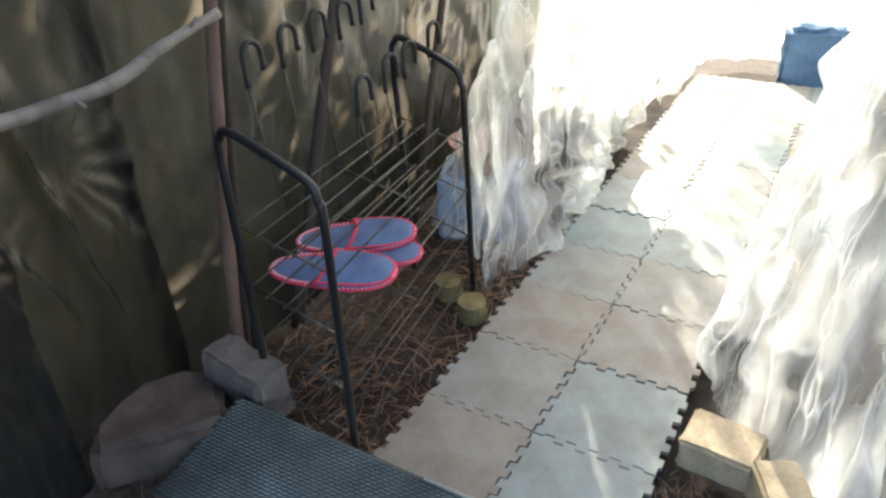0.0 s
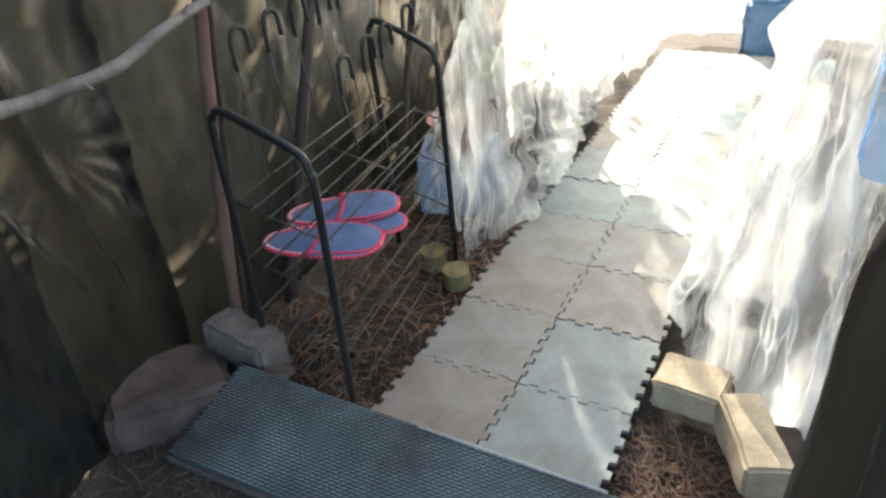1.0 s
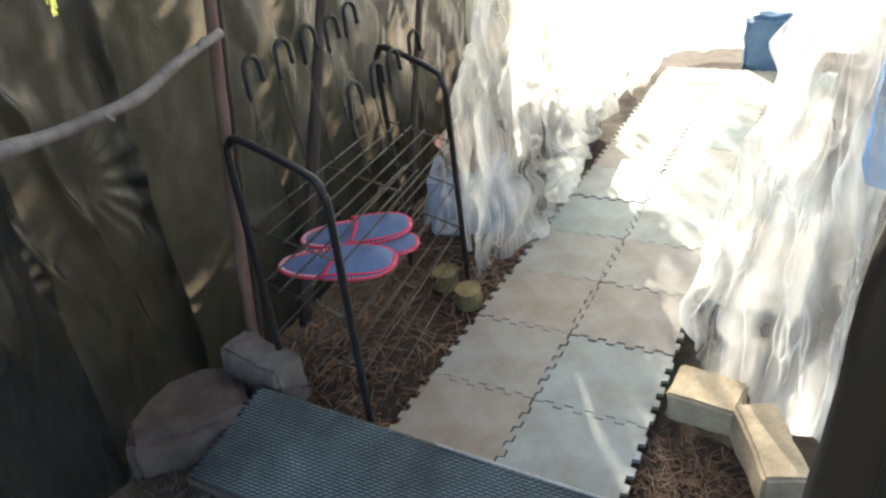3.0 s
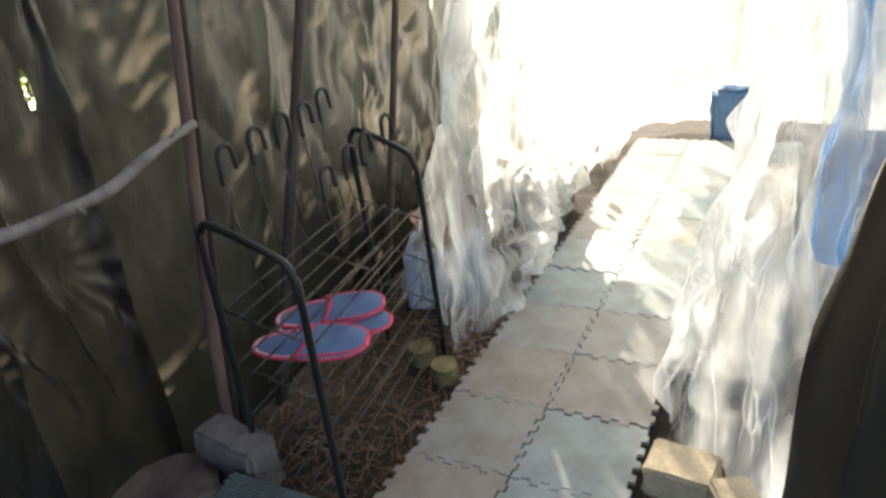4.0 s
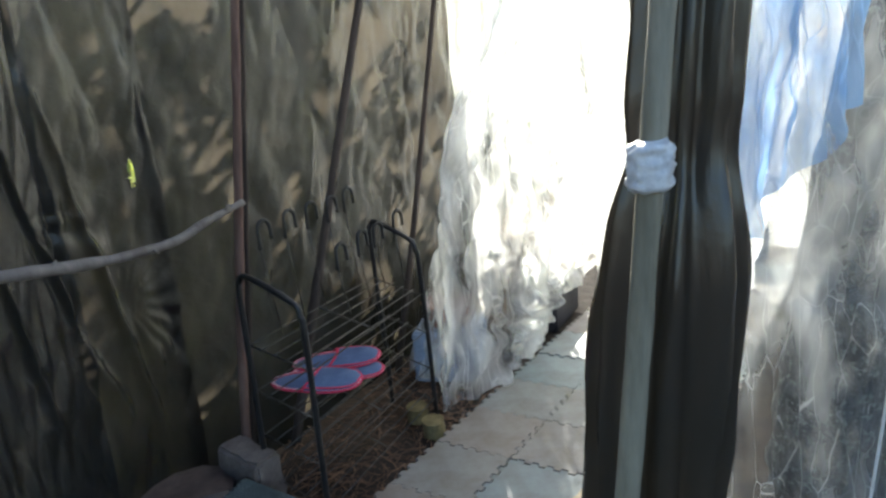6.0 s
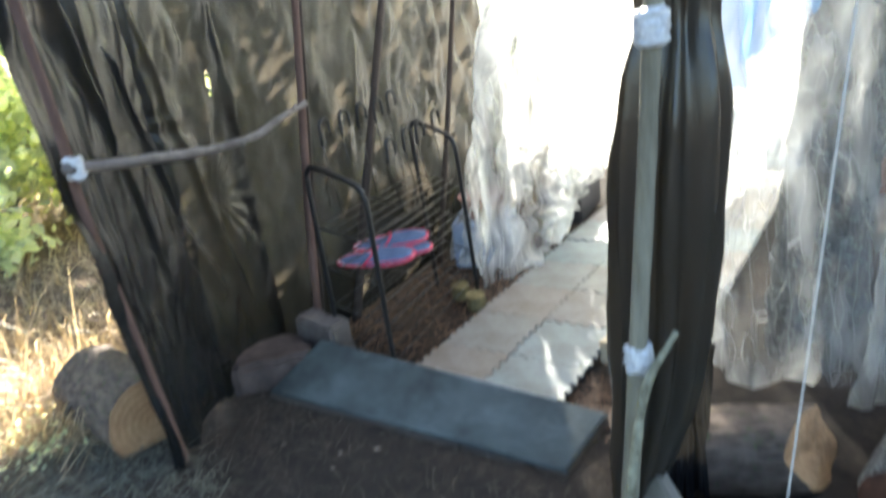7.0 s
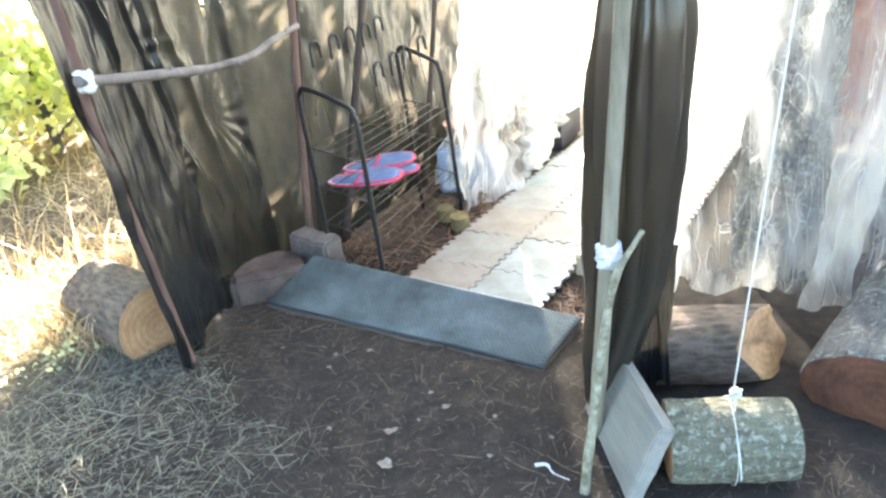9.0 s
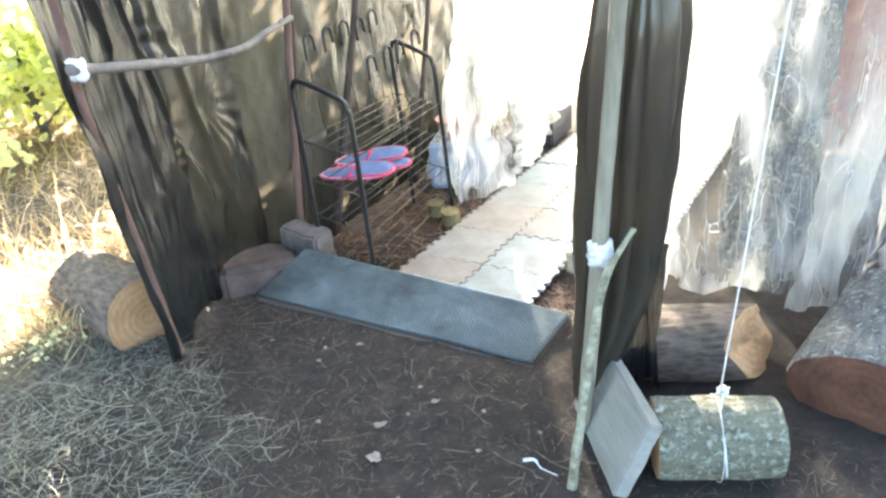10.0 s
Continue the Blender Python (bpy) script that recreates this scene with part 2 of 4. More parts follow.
def soil():
    m, nt, p, out = material("soil")
    big = tex(nt, "noise", 1.3, 6, 0.6, space="Object")
    mid = tex(nt, "noise", 14, 9, 0.7, space="Object")
    fine = tex(nt, "noise", 90, 8, 0.75, space="Object")
    dark = ramp(nt, mid, [(0.3, (0.022, 0.017, 0.013)), (0.55, (0.05, 0.037, 0.028)), (0.78, (0.10, 0.075, 0.055))])
    col = mixed(nt, dark, ramp(nt, fine, [(0.3, (0.5, 0.5, 0.5)), (0.72, (1.5, 1.4, 1.3))]), 0.8, "MULTIPLY")
    co = nt.nodes.new("ShaderNodeTexCoord")
    sep = nt.nodes.new("ShaderNodeSeparateXYZ")
    nt.links.new(co.outputs["Object"], sep.inputs[0])
    off = nt.nodes.new("ShaderNodeMath")
    off.operation = "MULTIPLY_ADD"
    off.inputs[1].default_value, off.inputs[2].default_value = -0.5, -0.35
    nt.links.new(sep.outputs["X"], off.inputs[0])
    wob = nt.nodes.new("ShaderNodeMath")
    wob.operation = "ADD"
    nt.links.new(off.outputs[0], wob.inputs[0])
    nt.links.new(big, wob.inputs[1])
    straw = ramp(nt, mid, [(0.3, (0.08, 0.052, 0.03)), (0.7, (0.22, 0.15, 0.095))])
    col = mixed(nt, col, straw, ramp(nt, wob.outputs[0], [(0.45, (0, 0, 0)), (0.75, (1, 1, 1))]))
    nt.links.new(col, p.inputs["Base Color"])
    p.inputs["Roughness"].default_value = 0.95
    bump(nt, p, fine, 0.8, 0.015)
    return m


SOIL = soil()


def leaf_mat(name, a, b, trans):
    m, nt, p, out = material(name)
    g = nt.nodes.new("ShaderNodeNewGeometry")
    col = ramp(nt, g.outputs["Random Per Island"], [(0, a), (1, b)])
    nt.links.new(col, p.inputs["Base Color"])
    p.inputs["Roughness"].default_value = 0.55
    t = nt.nodes.new("ShaderNodeBsdfTranslucent")
    nt.links.new(mixed(nt, col, trans, 1.0, "MULTIPLY"), t.inputs[0])
    add = nt.nodes.new("ShaderNodeAddShader")
    nt.links.new(p.outputs[0], add.inputs[0])
    nt.links.new(t.outputs[0], add.inputs[1])
    nt.links.new(add.outputs[0], out.inputs["Surface"])
    return m


# Darker copy of the leaf colour, dimmed for unseen foliage behind the film.
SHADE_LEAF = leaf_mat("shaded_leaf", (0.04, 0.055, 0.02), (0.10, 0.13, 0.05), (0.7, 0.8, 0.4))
# Green lifted and translucency overdriven to stand in for glare on backlit foliage.
GLARE_LEAF = leaf_mat("glare_pale_leaf", (0.15, 0.17, 0.11), (0.33, 0.345, 0.23), (2.5, 2.4, 2.0))
DRY = leaf_mat("dry_grass", (0.15, 0.105, 0.06), (0.45, 0.36, 0.24), (1.0, 0.95, 0.75))
GREYSTRAW = leaf_mat("grey_straw", (0.025, 0.02, 0.015), (0.16, 0.13, 0.10), (0.4, 0.4, 0.3))
HAY = leaf_mat("grey_hay", (0.08, 0.08, 0.058), (0.3, 0.28, 0.21), (0.5, 0.5, 0.4))
NEEDLE = leaf_mat("brown_litter", (0.10, 0.05, 0.028), (0.26, 0.15, 0.09), (0.6, 0.6, 0.5))


# ---- mesh helpers ----
def mesh_of(bm, name, mat, smooth=True):
    me = bpy.data.meshes.new(name)
    bmesh.ops.recalc_face_normals(bm, faces=bm.faces)
    bm.to_mesh(me)
    bm.free()
    if smooth:
        for p in me.polygons:
            p.use_smooth = True
    me.materials.append(mat)
    return me


def part(name, bm, mat, parent=None, label="", smooth=True, sharp=None):
    me = mesh_of(bm, name, mat, smooth)
    if sharp:
        me.set_sharp_from_angle(angle=radians(sharp))
    ob = new(name, me)
    if parent:
        ob.parent = parent
    if label:
        tagged(ob, label)
    return ob


def thing(name, label, category, group="", kind=""):
    return tagged(new(name), label, category, group, kind)


def sweep(points, radius, sides=8, wobble=0.0, seed=0, cap=True, bm=None):
    """A tube along points; radius is a number or one for each point."""
    bm = bm or bmesh.new()
    pts = [Vector(p) for p in points]
    rad = radius if isinstance(radius, (list, tuple)) else [radius] * len(pts)
    rings, side = [], None
    for i, p in enumerate(pts):
        ahead = (pts[min(i + 1, len(pts) - 1)] - pts[max(i - 1, 0)]).normalized()
        if side is None:
            side = ahead.cross(Vector((0.31, 0.17, 0.93)))
            side = side if side.length > 0.05 else ahead.cross(Vector((1, 0, 0)))
        side = (side - ahead * side.dot(ahead)).normalized()
        up = ahead.cross(side)
        ring = []
        for k in range(sides):
            a = 2 * math.pi * k / sides
            d = side * math.cos(a) + up * math.sin(a)
            r = rad[i]
            if wobble:
                r *= 1 + wobble * noise.noise((p + d * rad[i]) * 14 + Vector((seed, 0, 0)))
            ring.append(bm.verts.new(p + d * r))
        rings.append(ring)
    for a, b in zip(rings, rings[1:]):
        for k in range(sides):
            bm.faces.new((a[k], a[(k + 1) % sides], b[(k + 1) % sides], b[k]))
    if cap:
        bm.faces.new(rings[0][::-1])
        bm.faces.new(rings[-1])
    return bm


def curve(points, n=8):
    """A smooth line through points."""
    p = [Vector(q) for q in points]
    p = [p[0] * 2 - p[1]] + p + [p[-1] * 2 - p[-2]]
    out = []
    for i in range(1, len(p) - 2):
        a, b, c, d = p[i - 1 : i + 3]
        for k in range(n):
            t = k / n
            out.append(0.5 * (2 * b + (c - a) * t + (2 * a - 5 * b + 4 * c - d) * t * t + (3 * b - a - 3 * c + d) * t**3))
    return out + [p[-2]]


def block(size, bevel=0.008, rough=0.004, seed=0, cuts=5):
    """A worn block, its base on z = 0."""
    bm = bmesh.new()
    bmesh.ops.create_cube(bm, size=1.0)
    bmesh.ops.scale(bm, verts=bm.verts, vec=size)
    bmesh.ops.translate(bm, verts=bm.verts, vec=(0, 0, size[2] / 2))
    bmesh.ops.bevel(bm, geom=list(bm.edges), offset=bevel, segments=2, affect="EDGES")
    bmesh.ops.subdivide_edges(bm, edges=[e for e in bm.edges if e.calc_length() > 0.03], cuts=cuts, use_grid_fill=True)
    for v in bm.verts:
        v.co += noise.noise_vector(v.co * 18 + Vector((seed, seed, 0))) * rough
    return bm


def sheet(along, low, high, mat_fold=0.02, fold=14.0, n=140, m=90, seed=0, crumple=0.02, hem=0.02, flare=None, belly=0.0, crease=0.022, tall=1.0):
    """Hanging film: a line on the plan from which it hangs, low and high as functions of the share along it; flare(u, v) moves it."""
    bm = bmesh.new()
    line = curve([(x, y, 0) for x, y in along], 24)
    lengths = [0.0]
    for a, b in zip(line, line[1:]):
        lengths.append(lengths[-1] + (b - a).length)
    total, grid = lengths[-1], []
    for i in range(n + 1):
        u = i / n
        s = u * total
        k = min(max(j for j in range(len(lengths)) if lengths[j] <= s + 1e-9), len(line) - 2)
        f = (s - lengths[k]) / max(lengths[k + 1] - lengths[k], 1e-6)
        p = line[k].lerp(line[k + 1], f)
        way = (line[k + 1] - line[k]).normalized()
        side = Vector((-way.y, way.x, 0))
        column = []
        for j in range(m + 1):
            v = j / m
            lo, hi = low(u), high(u)
            z = lo + (hi - lo) * v
            q = Vector((p.x, p.y, z))
            wob = noise.noise(Vector((s * fold * 0.35, z * 0.8, seed)))
            q += side * mat_fold * (math.sin(s * fold + 3.5 * wob + seed) * 0.6 + noise.noise(Vector((s * fold, z * 1.3, seed + 5))))
            q += noise.noise_vector(Vector((s * 7, z * 5 * tall, seed + 9))) * crumple
            q += noise.noise_vector(Vector((s * 21, z * 13 * tall, seed + 2))) * crumple * 0.4
            ridge = 1 - 2.4 * abs(noise.noise(Vector((s * 4.5 + z * 2.2 * tall, (z * 1.7 - s * 1.5) * tall, seed + 3))))
            ridge += 0.5 - 1.2 * abs(noise.noise(Vector((s * 11 - z * 4 * tall, (z * 4 + s * 3) * tall, seed + 6))))
            q += side * crease * ridge
            q += side * belly * math.sin(math.pi * v)
            if j == 0:
                q.z += hem * noise.noise(Vector((s * 9, seed, 1)))
            if flare:
                q += Vector(flare(u, v))
            column.append(bm.verts.new(q))
        grid.append(column)
    for a, b in zip(grid, grid[1:]):
        for j in range(m):
            bm.faces.new((a[j], b[j], b[j + 1], a[j + 1]))
    return bm


def ground_z(x, y):
    """The ground: higher at the left of the doorway, a little lower at its right."""
    z = -0.05
    z += 0.11 * min(max((-0.25 - x) / 0.35, 0), 1) * min(max((-0.6 - y) / 0.35, 0), 1)
    z += 0.02 * noise.noise(Vector((x * 2.1, y * 2.1, 0)))
    bank = 0.024 - 0.03 * (x + 0.64) / 1.1
    w = min(max((y + 0.95) / 0.3, 0), 1) * min(max(((-0.36 if x < 0.33 else -0.22) - y) / 0.08, 0), 1) * min(max((x + 0.95) / 0.2, 0), 1) * min(max((0.62 - x) / 0.1, 0), 1)
    z += max(bank - z, 0) * w
    far = math.hypot(x, y)
    if far > 4:
        z += min((far - 4) * 0.05, 2.0) * (0.6 + 0.4 * noise.noise(Vector((x * 0.12, y * 0.12, 3))))
    return z


# ---- ground ----
def build_ground():
    bm = bmesh.new()
    steps = [i * 0.04 for i in range(0, 70)]
    while steps[-1] < 400:
        steps.append(steps[-1] * 1.16)
    axis = [-s for s in steps[:0:-1]] + steps
    grid = [[bm.verts.new((x, y, ground_z(x, y) + 0.012 * noise.noise(Vector((x * 13, y * 13, 1))))) for y in axis] for x in axis]
    for a, b in zip(grid, grid[1:]):
        for j in range(len(axis) - 1):
            bm.faces.new((a[j], b[j], b[j + 1], a[j + 1]))
    return tagged(part("ground", bm, SOIL), "dark trodden forest soil turning to dry grass", "ground", kind="structure")


build_ground()

# ---- the shelter's film walls ----
flat = lambda z: (lambda u: z)


wall_left = part("wall_left", sheet([(-0.90, -0.318), (-0.89, 0.15), (-0.92, 0.8), (-0.94, 1.3), (-0.95, 1.7)], flat(-0.06), flat(2.1), 0.004, 9, 190, 130, 1, 0.007, crease=0.009, tall=1.0), BLACK_FILM)
tagged(wall_left, "black plastic film wall, creased and dappled by sun", "wall", kind="structure")
def front_low(u):
    """Gathered down to the pole's foot, lifted beside it, then down to the stone."""
    return 0.05 + 0.04 * math.exp(-(((u - 0.47) / 0.12) ** 2)) - 0.09 * max(u - 0.3, 0)


# long folds pulled tight in the film beside the doorway: from, to, width, depth
FRONT_FOLDS = (((0.30, 0.46), (0.14, 0.80), 0.024, 0.03), ((0.31, 0.47), (0.24, 0.78), 0.018, 0.022), ((0.32, 0.45), (0.42, 0.20), 0.02, 0.02),
               ((0.40, 0.58), (0.72, 0.18), 0.024, 0.024), ((0.62, 0.62), (0.85, 0.12), 0.022, 0.02), ((0.55, 0.9), (0.62, 0.25), 0.02, -0.02),
               ((0.2, 0.98), (0.02, 0.60), 0.024, 0.026))


def front_pulls(u, v):
    """Fans of tight pulls where the film is snagged."""
    push = 0.0
    for cu, cv, size, turns in ((0.80, 0.345, 0.22, 17), (0.97, 0.67, 0.28, 14), (0.45, 0.47, 0.3, 12)):
        d = Vector(((u - cu) * 1.0, (v - cv) * 2.1))
        r, a = d.length, math.atan2(d.y, d.x)
        push += 0.007 * math.sin(a * turns * 1.1 + 3 * noise.noise(Vector((a * 2, r * 5, cu * 9)))) * math.exp(-r / size) * min(r * 8, 1) * (0.5 + 0.5 * math.sin(a + 2.2))
    for (au, av), (bu, bv), wide, tall in FRONT_FOLDS:
        d = Vector((bu - au, (bv - av) * 2))
        p = Vector((u - au, (v - av) * 2))
        along_it = p.dot(d) / d.length_squared
        if -0.05 < along_it < 1.05:
            off = abs(p.x * d.y - p.y * d.x) / d.length
            push += tall * math.exp(-((off / (wide * (0.4 + 0.8 * along_it))) ** 2)) * min(max(along_it + 0.05, 0) * 12, 1) * min((1.05 - along_it) * 8, 1)
    # pleats fade away from the post; the free edge follows the slanted pole
    pleat = 0.009 * math.sin(u * 95 + 4 * noise.noise(Vector((u * 9, v * 1.2, 3)))) * max(0, 1 - u / 0.38) * (0.4 + 0.6 * noise.noise(Vector((u * 14, v * 2, 8))))
    edge = max(0, 1 - u / 0.45) ** 2
    z = 2.1 * v
    return (0.9 * push + 0.9 * pleat + edge * (-0.055 + 0.05 * z), 0.4 * push + 0.4 * pleat + edge * (0.125 - 0.115 * z), 0)


def slit(wall, y, z):
    """A narrow tear in the film."""
    bm = bmesh.new()
    bm.from_mesh(wall.data)
    torn = [f for f in bm.faces if ((f.calc_center_median().y - y) / 0.011) ** 2 + ((f.calc_center_median().z - z) / 0.045) ** 2 < 1]
    bmesh.ops.delete(bm, geom=torn, context="FACES")
    bm.to_mesh(wall.data)
    bm.free()


wall_front_left = part("wall_front_left", sheet([(-0.505, -1.17), (-0.655, -0.88), (-0.83, -0.58), (-0.88, -0.25)], front_low, flat(2.1), 0.004, 9, 220, 170, 4, 0.010, flare=front_pulls, crease=0.010, tall=0.8), BLACK_FILM)
wall_front_left.data.materials.append(SHADED_FILM)
for face in wall_front_left.data.polygons:  # shade put into the film's colour, from the doorpost to past the gathered folds
    face.material_index = int(face.center.y < -0.62 + 0.05 * noise.noise(face.center * 3))
slit(wall_front_left, -0.345, 1.10)
tagged(wall_front_left, "black plastic film wall stretched beside the doorway", "wall", kind="structure")


def curtain_low(u):
    """The hem rests on the mats at first and hangs clear of them further in."""
    return 0.012 + 0.25 * min(max((u - 0.36) / 0.1, 0), 1) + 0.03 * math.sin(u * 37) * (u > 0.4)


def curtain_shape(u, v):
    """Its free edge leans inward; folds radiate from a knot near the hem."""
    d = Vector(((u - 0.40) * 3.4, (v - 0.06) * 2.1))
    r, a = d.length, math.atan2(d.y, d.x)
    star = 0.045 * math.sin(a * 15 + 2 * noise.noise(Vector((a * 2, r * 3, 1)))) * math.exp(-r / 0.45) * min(r * 9, 1)
    foot = -0.80 + 3.0 * u if u < 0.08 else -0.56 + 2.1 * (u - 0.08)
    lean = max(0, -0.80 + 0.94 * v - min(foot, -0.31)) * min(max((0.36 - u) / 0.18, 0), 1) * (1 - 0.25 * u)
    return (lean + 0.12 * v * min(u * 3, 1) * (u > 0.1) + star, 0.12 * v * max(0, 1 - u / 0.3), 0)


curtain_left = part("curtain", sheet([(-0.80, 0.80), (-0.56, 0.72), (-0.37, 0.53), (-0.31, 0.72), (-0.28, 1.0), (-0.22, 1.6), (-0.15, 2.3), (-0.1, 3.0)], curtain_low, flat(2.1), 0.02, 20, 230, 130, 7, 0.045, 0.03,
                    curtain_shape), MILKY_FILM)
tagged(curtain_left, "crumpled clear plastic curtain glowing in sunlight", "curtain")
curtain_right = part("curtain", sheet([(0.70, 0.05), (0.55, 0.17), (0.40, 0.27), (0.33, 0.44), (0.34, 0.9), (0.38, 1.6), (0.42, 2.5)], flat(0.012), flat(2.1), 0.03, 22, 200, 110, 12, 0.03, 0.02,
                     lambda u, v: (0.45 * v * min(u * 5, 1), 0, 0)), GLARE_FILM)
tagged(curtain_right, "crumpled clear plastic curtain hanging beside the mats", "curtain")
wall_right = part("wall_right", sheet([(0.66, 0.10), (0.95, 0.06), (1.3, 0.2), (2.4, 0.7)], flat(0.0), flat(2.1), 0.03, 14, 170, 110, 15, 0.035), CLEAR_FILM)
tagged(wall_right, "clear plastic film wall with white creases", "wall", kind="structure")
wall_side = part("wall_side", sheet([(0.75, -0.50), (0.71, -0.25), (0.68, 0.03)], flat(0.72), flat(2.1), 0.02, 18, 60, 90, 17, 0.025), BLUE_FILM)
tagged(wall_side, "bluish plastic film wall behind the doorpost", "wall", kind="structure")
skirt = part("wall_skirt", sheet([(0.70, -0.60), (0.77, -0.56), (0.82, -0.54), (0.845, -0.50)], lambda u: -0.04 + 0.06 * u + 0.03 * math.sin(u * 19), lambda u: 0.5 - 0.05 * u, 0.022, 60, 60, 60, 33, 0.02, tall=0.6), DARKENED_FILM)
tagged(skirt, "torn black plastic film skirt hanging behind the doorpost", "wall", kind="structure")
strip = part("film_strip", sheet([(1.11, -0.02), (1.17, 0.02), (1.23, 0.02)], flat(0.03), flat(2.1), 0.02, 40, 50, 110, 41, 0.02, 0.02, lambda u, v: (0.24 * v, 0, 0)), CLEAR_FILM)
tagged(strip, "narrow crumpled clear plastic strip hanging before the film wall", "plastic film")
flap = part("wall_flap", sheet([(0.84, -0.52), (0.93, -0.25), (1.02, 0.02)], lambda u: 0.95 + 0.25 * u, flat(2.1), 0.02, 18, 60, 70, 27, 0.03), BLUE_FILM)
tagged(flap, "bluish plastic film flap above the clear wall", "wall", kind="structure")
wall_back = part("wall_back", sheet([(-0.95, 1.71), (-0.85, 2.6), (-0.3, 3.3), (0.6, 3.4), (2.4, 2.8)], flat(0.0), flat(2.1), 0.03, 9, 120, 60, 21, 0.03), THIN_FILM)
tagged(wall_back, "thin clear plastic film end wall", "wall", kind="structure")


def build_roof():
    bm = bmesh.new()
    xs, ys = [-1.0 + 3.5 * i / 60 for i in range(61)], [-1.2 + 4.5 * i / 70 for i in range(71)]
    grid = [[bm.verts.new((x, y, 2.12 + 0.05 * noise.noise(Vector((x * 2, y * 2, 4))) - 0.06 * math.sin(x * 1.6 + 1) + 0.012 * noise.noise(Vector((x * 11, y * 11, 2))))) for y in ys] for x in xs]
    for i in range(60):
        for j in range(70):
            x, y = xs[i], ys[j]
            if y > -0.95 + 0.28 * (x + 0.9):
                bm.faces.new((grid[i][j], grid[i + 1][j], grid[i + 1][j + 1], grid[i][j + 1]))
    return tagged(part("ceiling", bm, THIN_FILM), "clear plastic film roof", "ceiling", kind="structure")


build_roof()


def tape_band(x, y, z, r, height, seed):
    """Crumpled tape wound round a pole."""
    bm = bmesh.new()
    rings = []
    for j in range(13):
        ring = []
        for k in range(28):
            a = 2 * math.pi * k / 28
            rr = r * (1 + 0.35 * noise.noise(Vector((math.cos(a) * 2, math.sin(a) * 2, j * 0.5 + seed)))) * (0.82 if j in (0, 12) else 1)
            ring.append(bm.verts.new((x + rr * math.cos(a), y + rr * math.sin(a), z + height * (j / 12 - 0.5) + 0.012 * noise.noise(Vector((math.cos(a) * 1.5, math.sin(a) * 1.5, seed))))))
        rings.append(ring)
    for p, q in zip(rings, rings[1:]):
        for k in range(28):
            bm.faces.new((p[k], p[(k + 1) % 28], q[(k + 1) % 28], q[k]))
    bm.faces.new(rings[0])
    bm.faces.new(rings[-1])
    return bm


# ---- gathered black film round the right doorpost ----
def build_right_post():
    post = thing("doorpost", "wooden doorpost wrapped in gathered black plastic film", "doorpost")
    bm = bmesh.new()
    rings, n = [], 72
    for j in range(121):
        z = -0.05 + 2.2 * j / 120
        cx, cy = 0.725 + 0.055 * z - 0.05 * math.exp(-((max(z, 0) / 0.25) ** 2)), -0.61 + 0.03 * z
        ring = []
        for k in range(n):
            a = 2 * math.pi * k / n
            r = 0.05 + 0.05 * min(max((z + 0.05) / 0.45, 0), 1) + 0.012 * math.exp(-((z - 0.8) / 0.25) ** 2)
            r -= 0.012 * math.exp(-((z - 1.18) / 0.07) ** 2) + 0.02 * min(max((z - 1.0) / 0.3, 0), 1)
            r *= 1 + 0.17 * math.sin(a * 9 + 2 * noise.noise(Vector((a, z * 1.5, 3)))) + 0.22 * noise.noise(Vector((math.cos(a) * 3, math.sin(a) * 3, z * 1.4)))
            r += 0.008 * noise.noise(Vector((math.cos(a) * 9, math.sin(a) * 9, z * 8)))
            r *= 1 + 0.12 * max(0, math.cos(a - 0.5)) * min(max((z - 0.1) / 0.5, 0), 1)
            r *= 1 + 0.5 * max(0, math.cos(a - 2.4)) ** 3 * (1 - 0.1 * min(max((z - 0.95) / 0.4, 0), 1))
            ring.append(bm.verts.new((cx + 0.008 + 0.8 * r * math.cos(a), cy + 0.75 * r * math.sin(a), z)))
        rings.append(ring)
    for a, b in zip(rings, rings[1:]):
        for k in range(n):
            bm.faces.new((a[k], a[(k + 1) % n], b[(k + 1) % n], b[k]))
    part("wrap", bm, BACKLIT_WRAP_FILM, post, "gathered black plastic film")
    pole = curve([(0.69, -0.72, -0.06), (0.741, -0.722, 0.5), (0.795, -0.71, 1.18), (0.865, -0.69, 2.1)], 10)
    part("pole", sweep(pole, [0.021 - 0.004 * i / len(pole) for i in range(len(pole))], 12, 0.12), PALE_POLE, post, "pale peeled pole")
    for z, x in ((0.50, 0.741), (1.18, 0.795)):
        part("tape", tape_band(x, -0.715, z, 0.03, 0.065, int(z * 10)), TAPE, post, "crumpled white tape binding")
    return post


build_right_post()


def build_left_post():
    post = thing("doorpost", "slanted brown pole at the film wall's edge bound with tape", "doorpost")
    pole = curve([(-0.605, -0.99, -0.02), (-0.58, -1.047, 0.5), (-0.535, -1.105, 0.9), (-0.475, -1.135, 1.08), (-0.455, -1.155, 1.4), (-0.42, -1.195, 2.1)], 10)
    part("pole", sweep(pole, [0.015 - 0.004 * i / len(pole) for i in range(len(pole))], 12, 0.15), POLE, post)
    part("tape", tape_band(-0.48, -1.122, 1.01, 0.022, 0.055, 3), TAPE, post, "crumpled white tape binding")


build_left_post()


def pole_thing(points, r0, r1, mat, label, wob=0.15, name="pole", category="pole", sides=12):
    line = curve(points, 10)
    ob = part(name, sweep(line, [r0 + (r1 - r0) * i / (len(line) - 1) for i in range(len(line))], sides, wob, r0 * 999), mat)
    return tagged(ob, label, category)


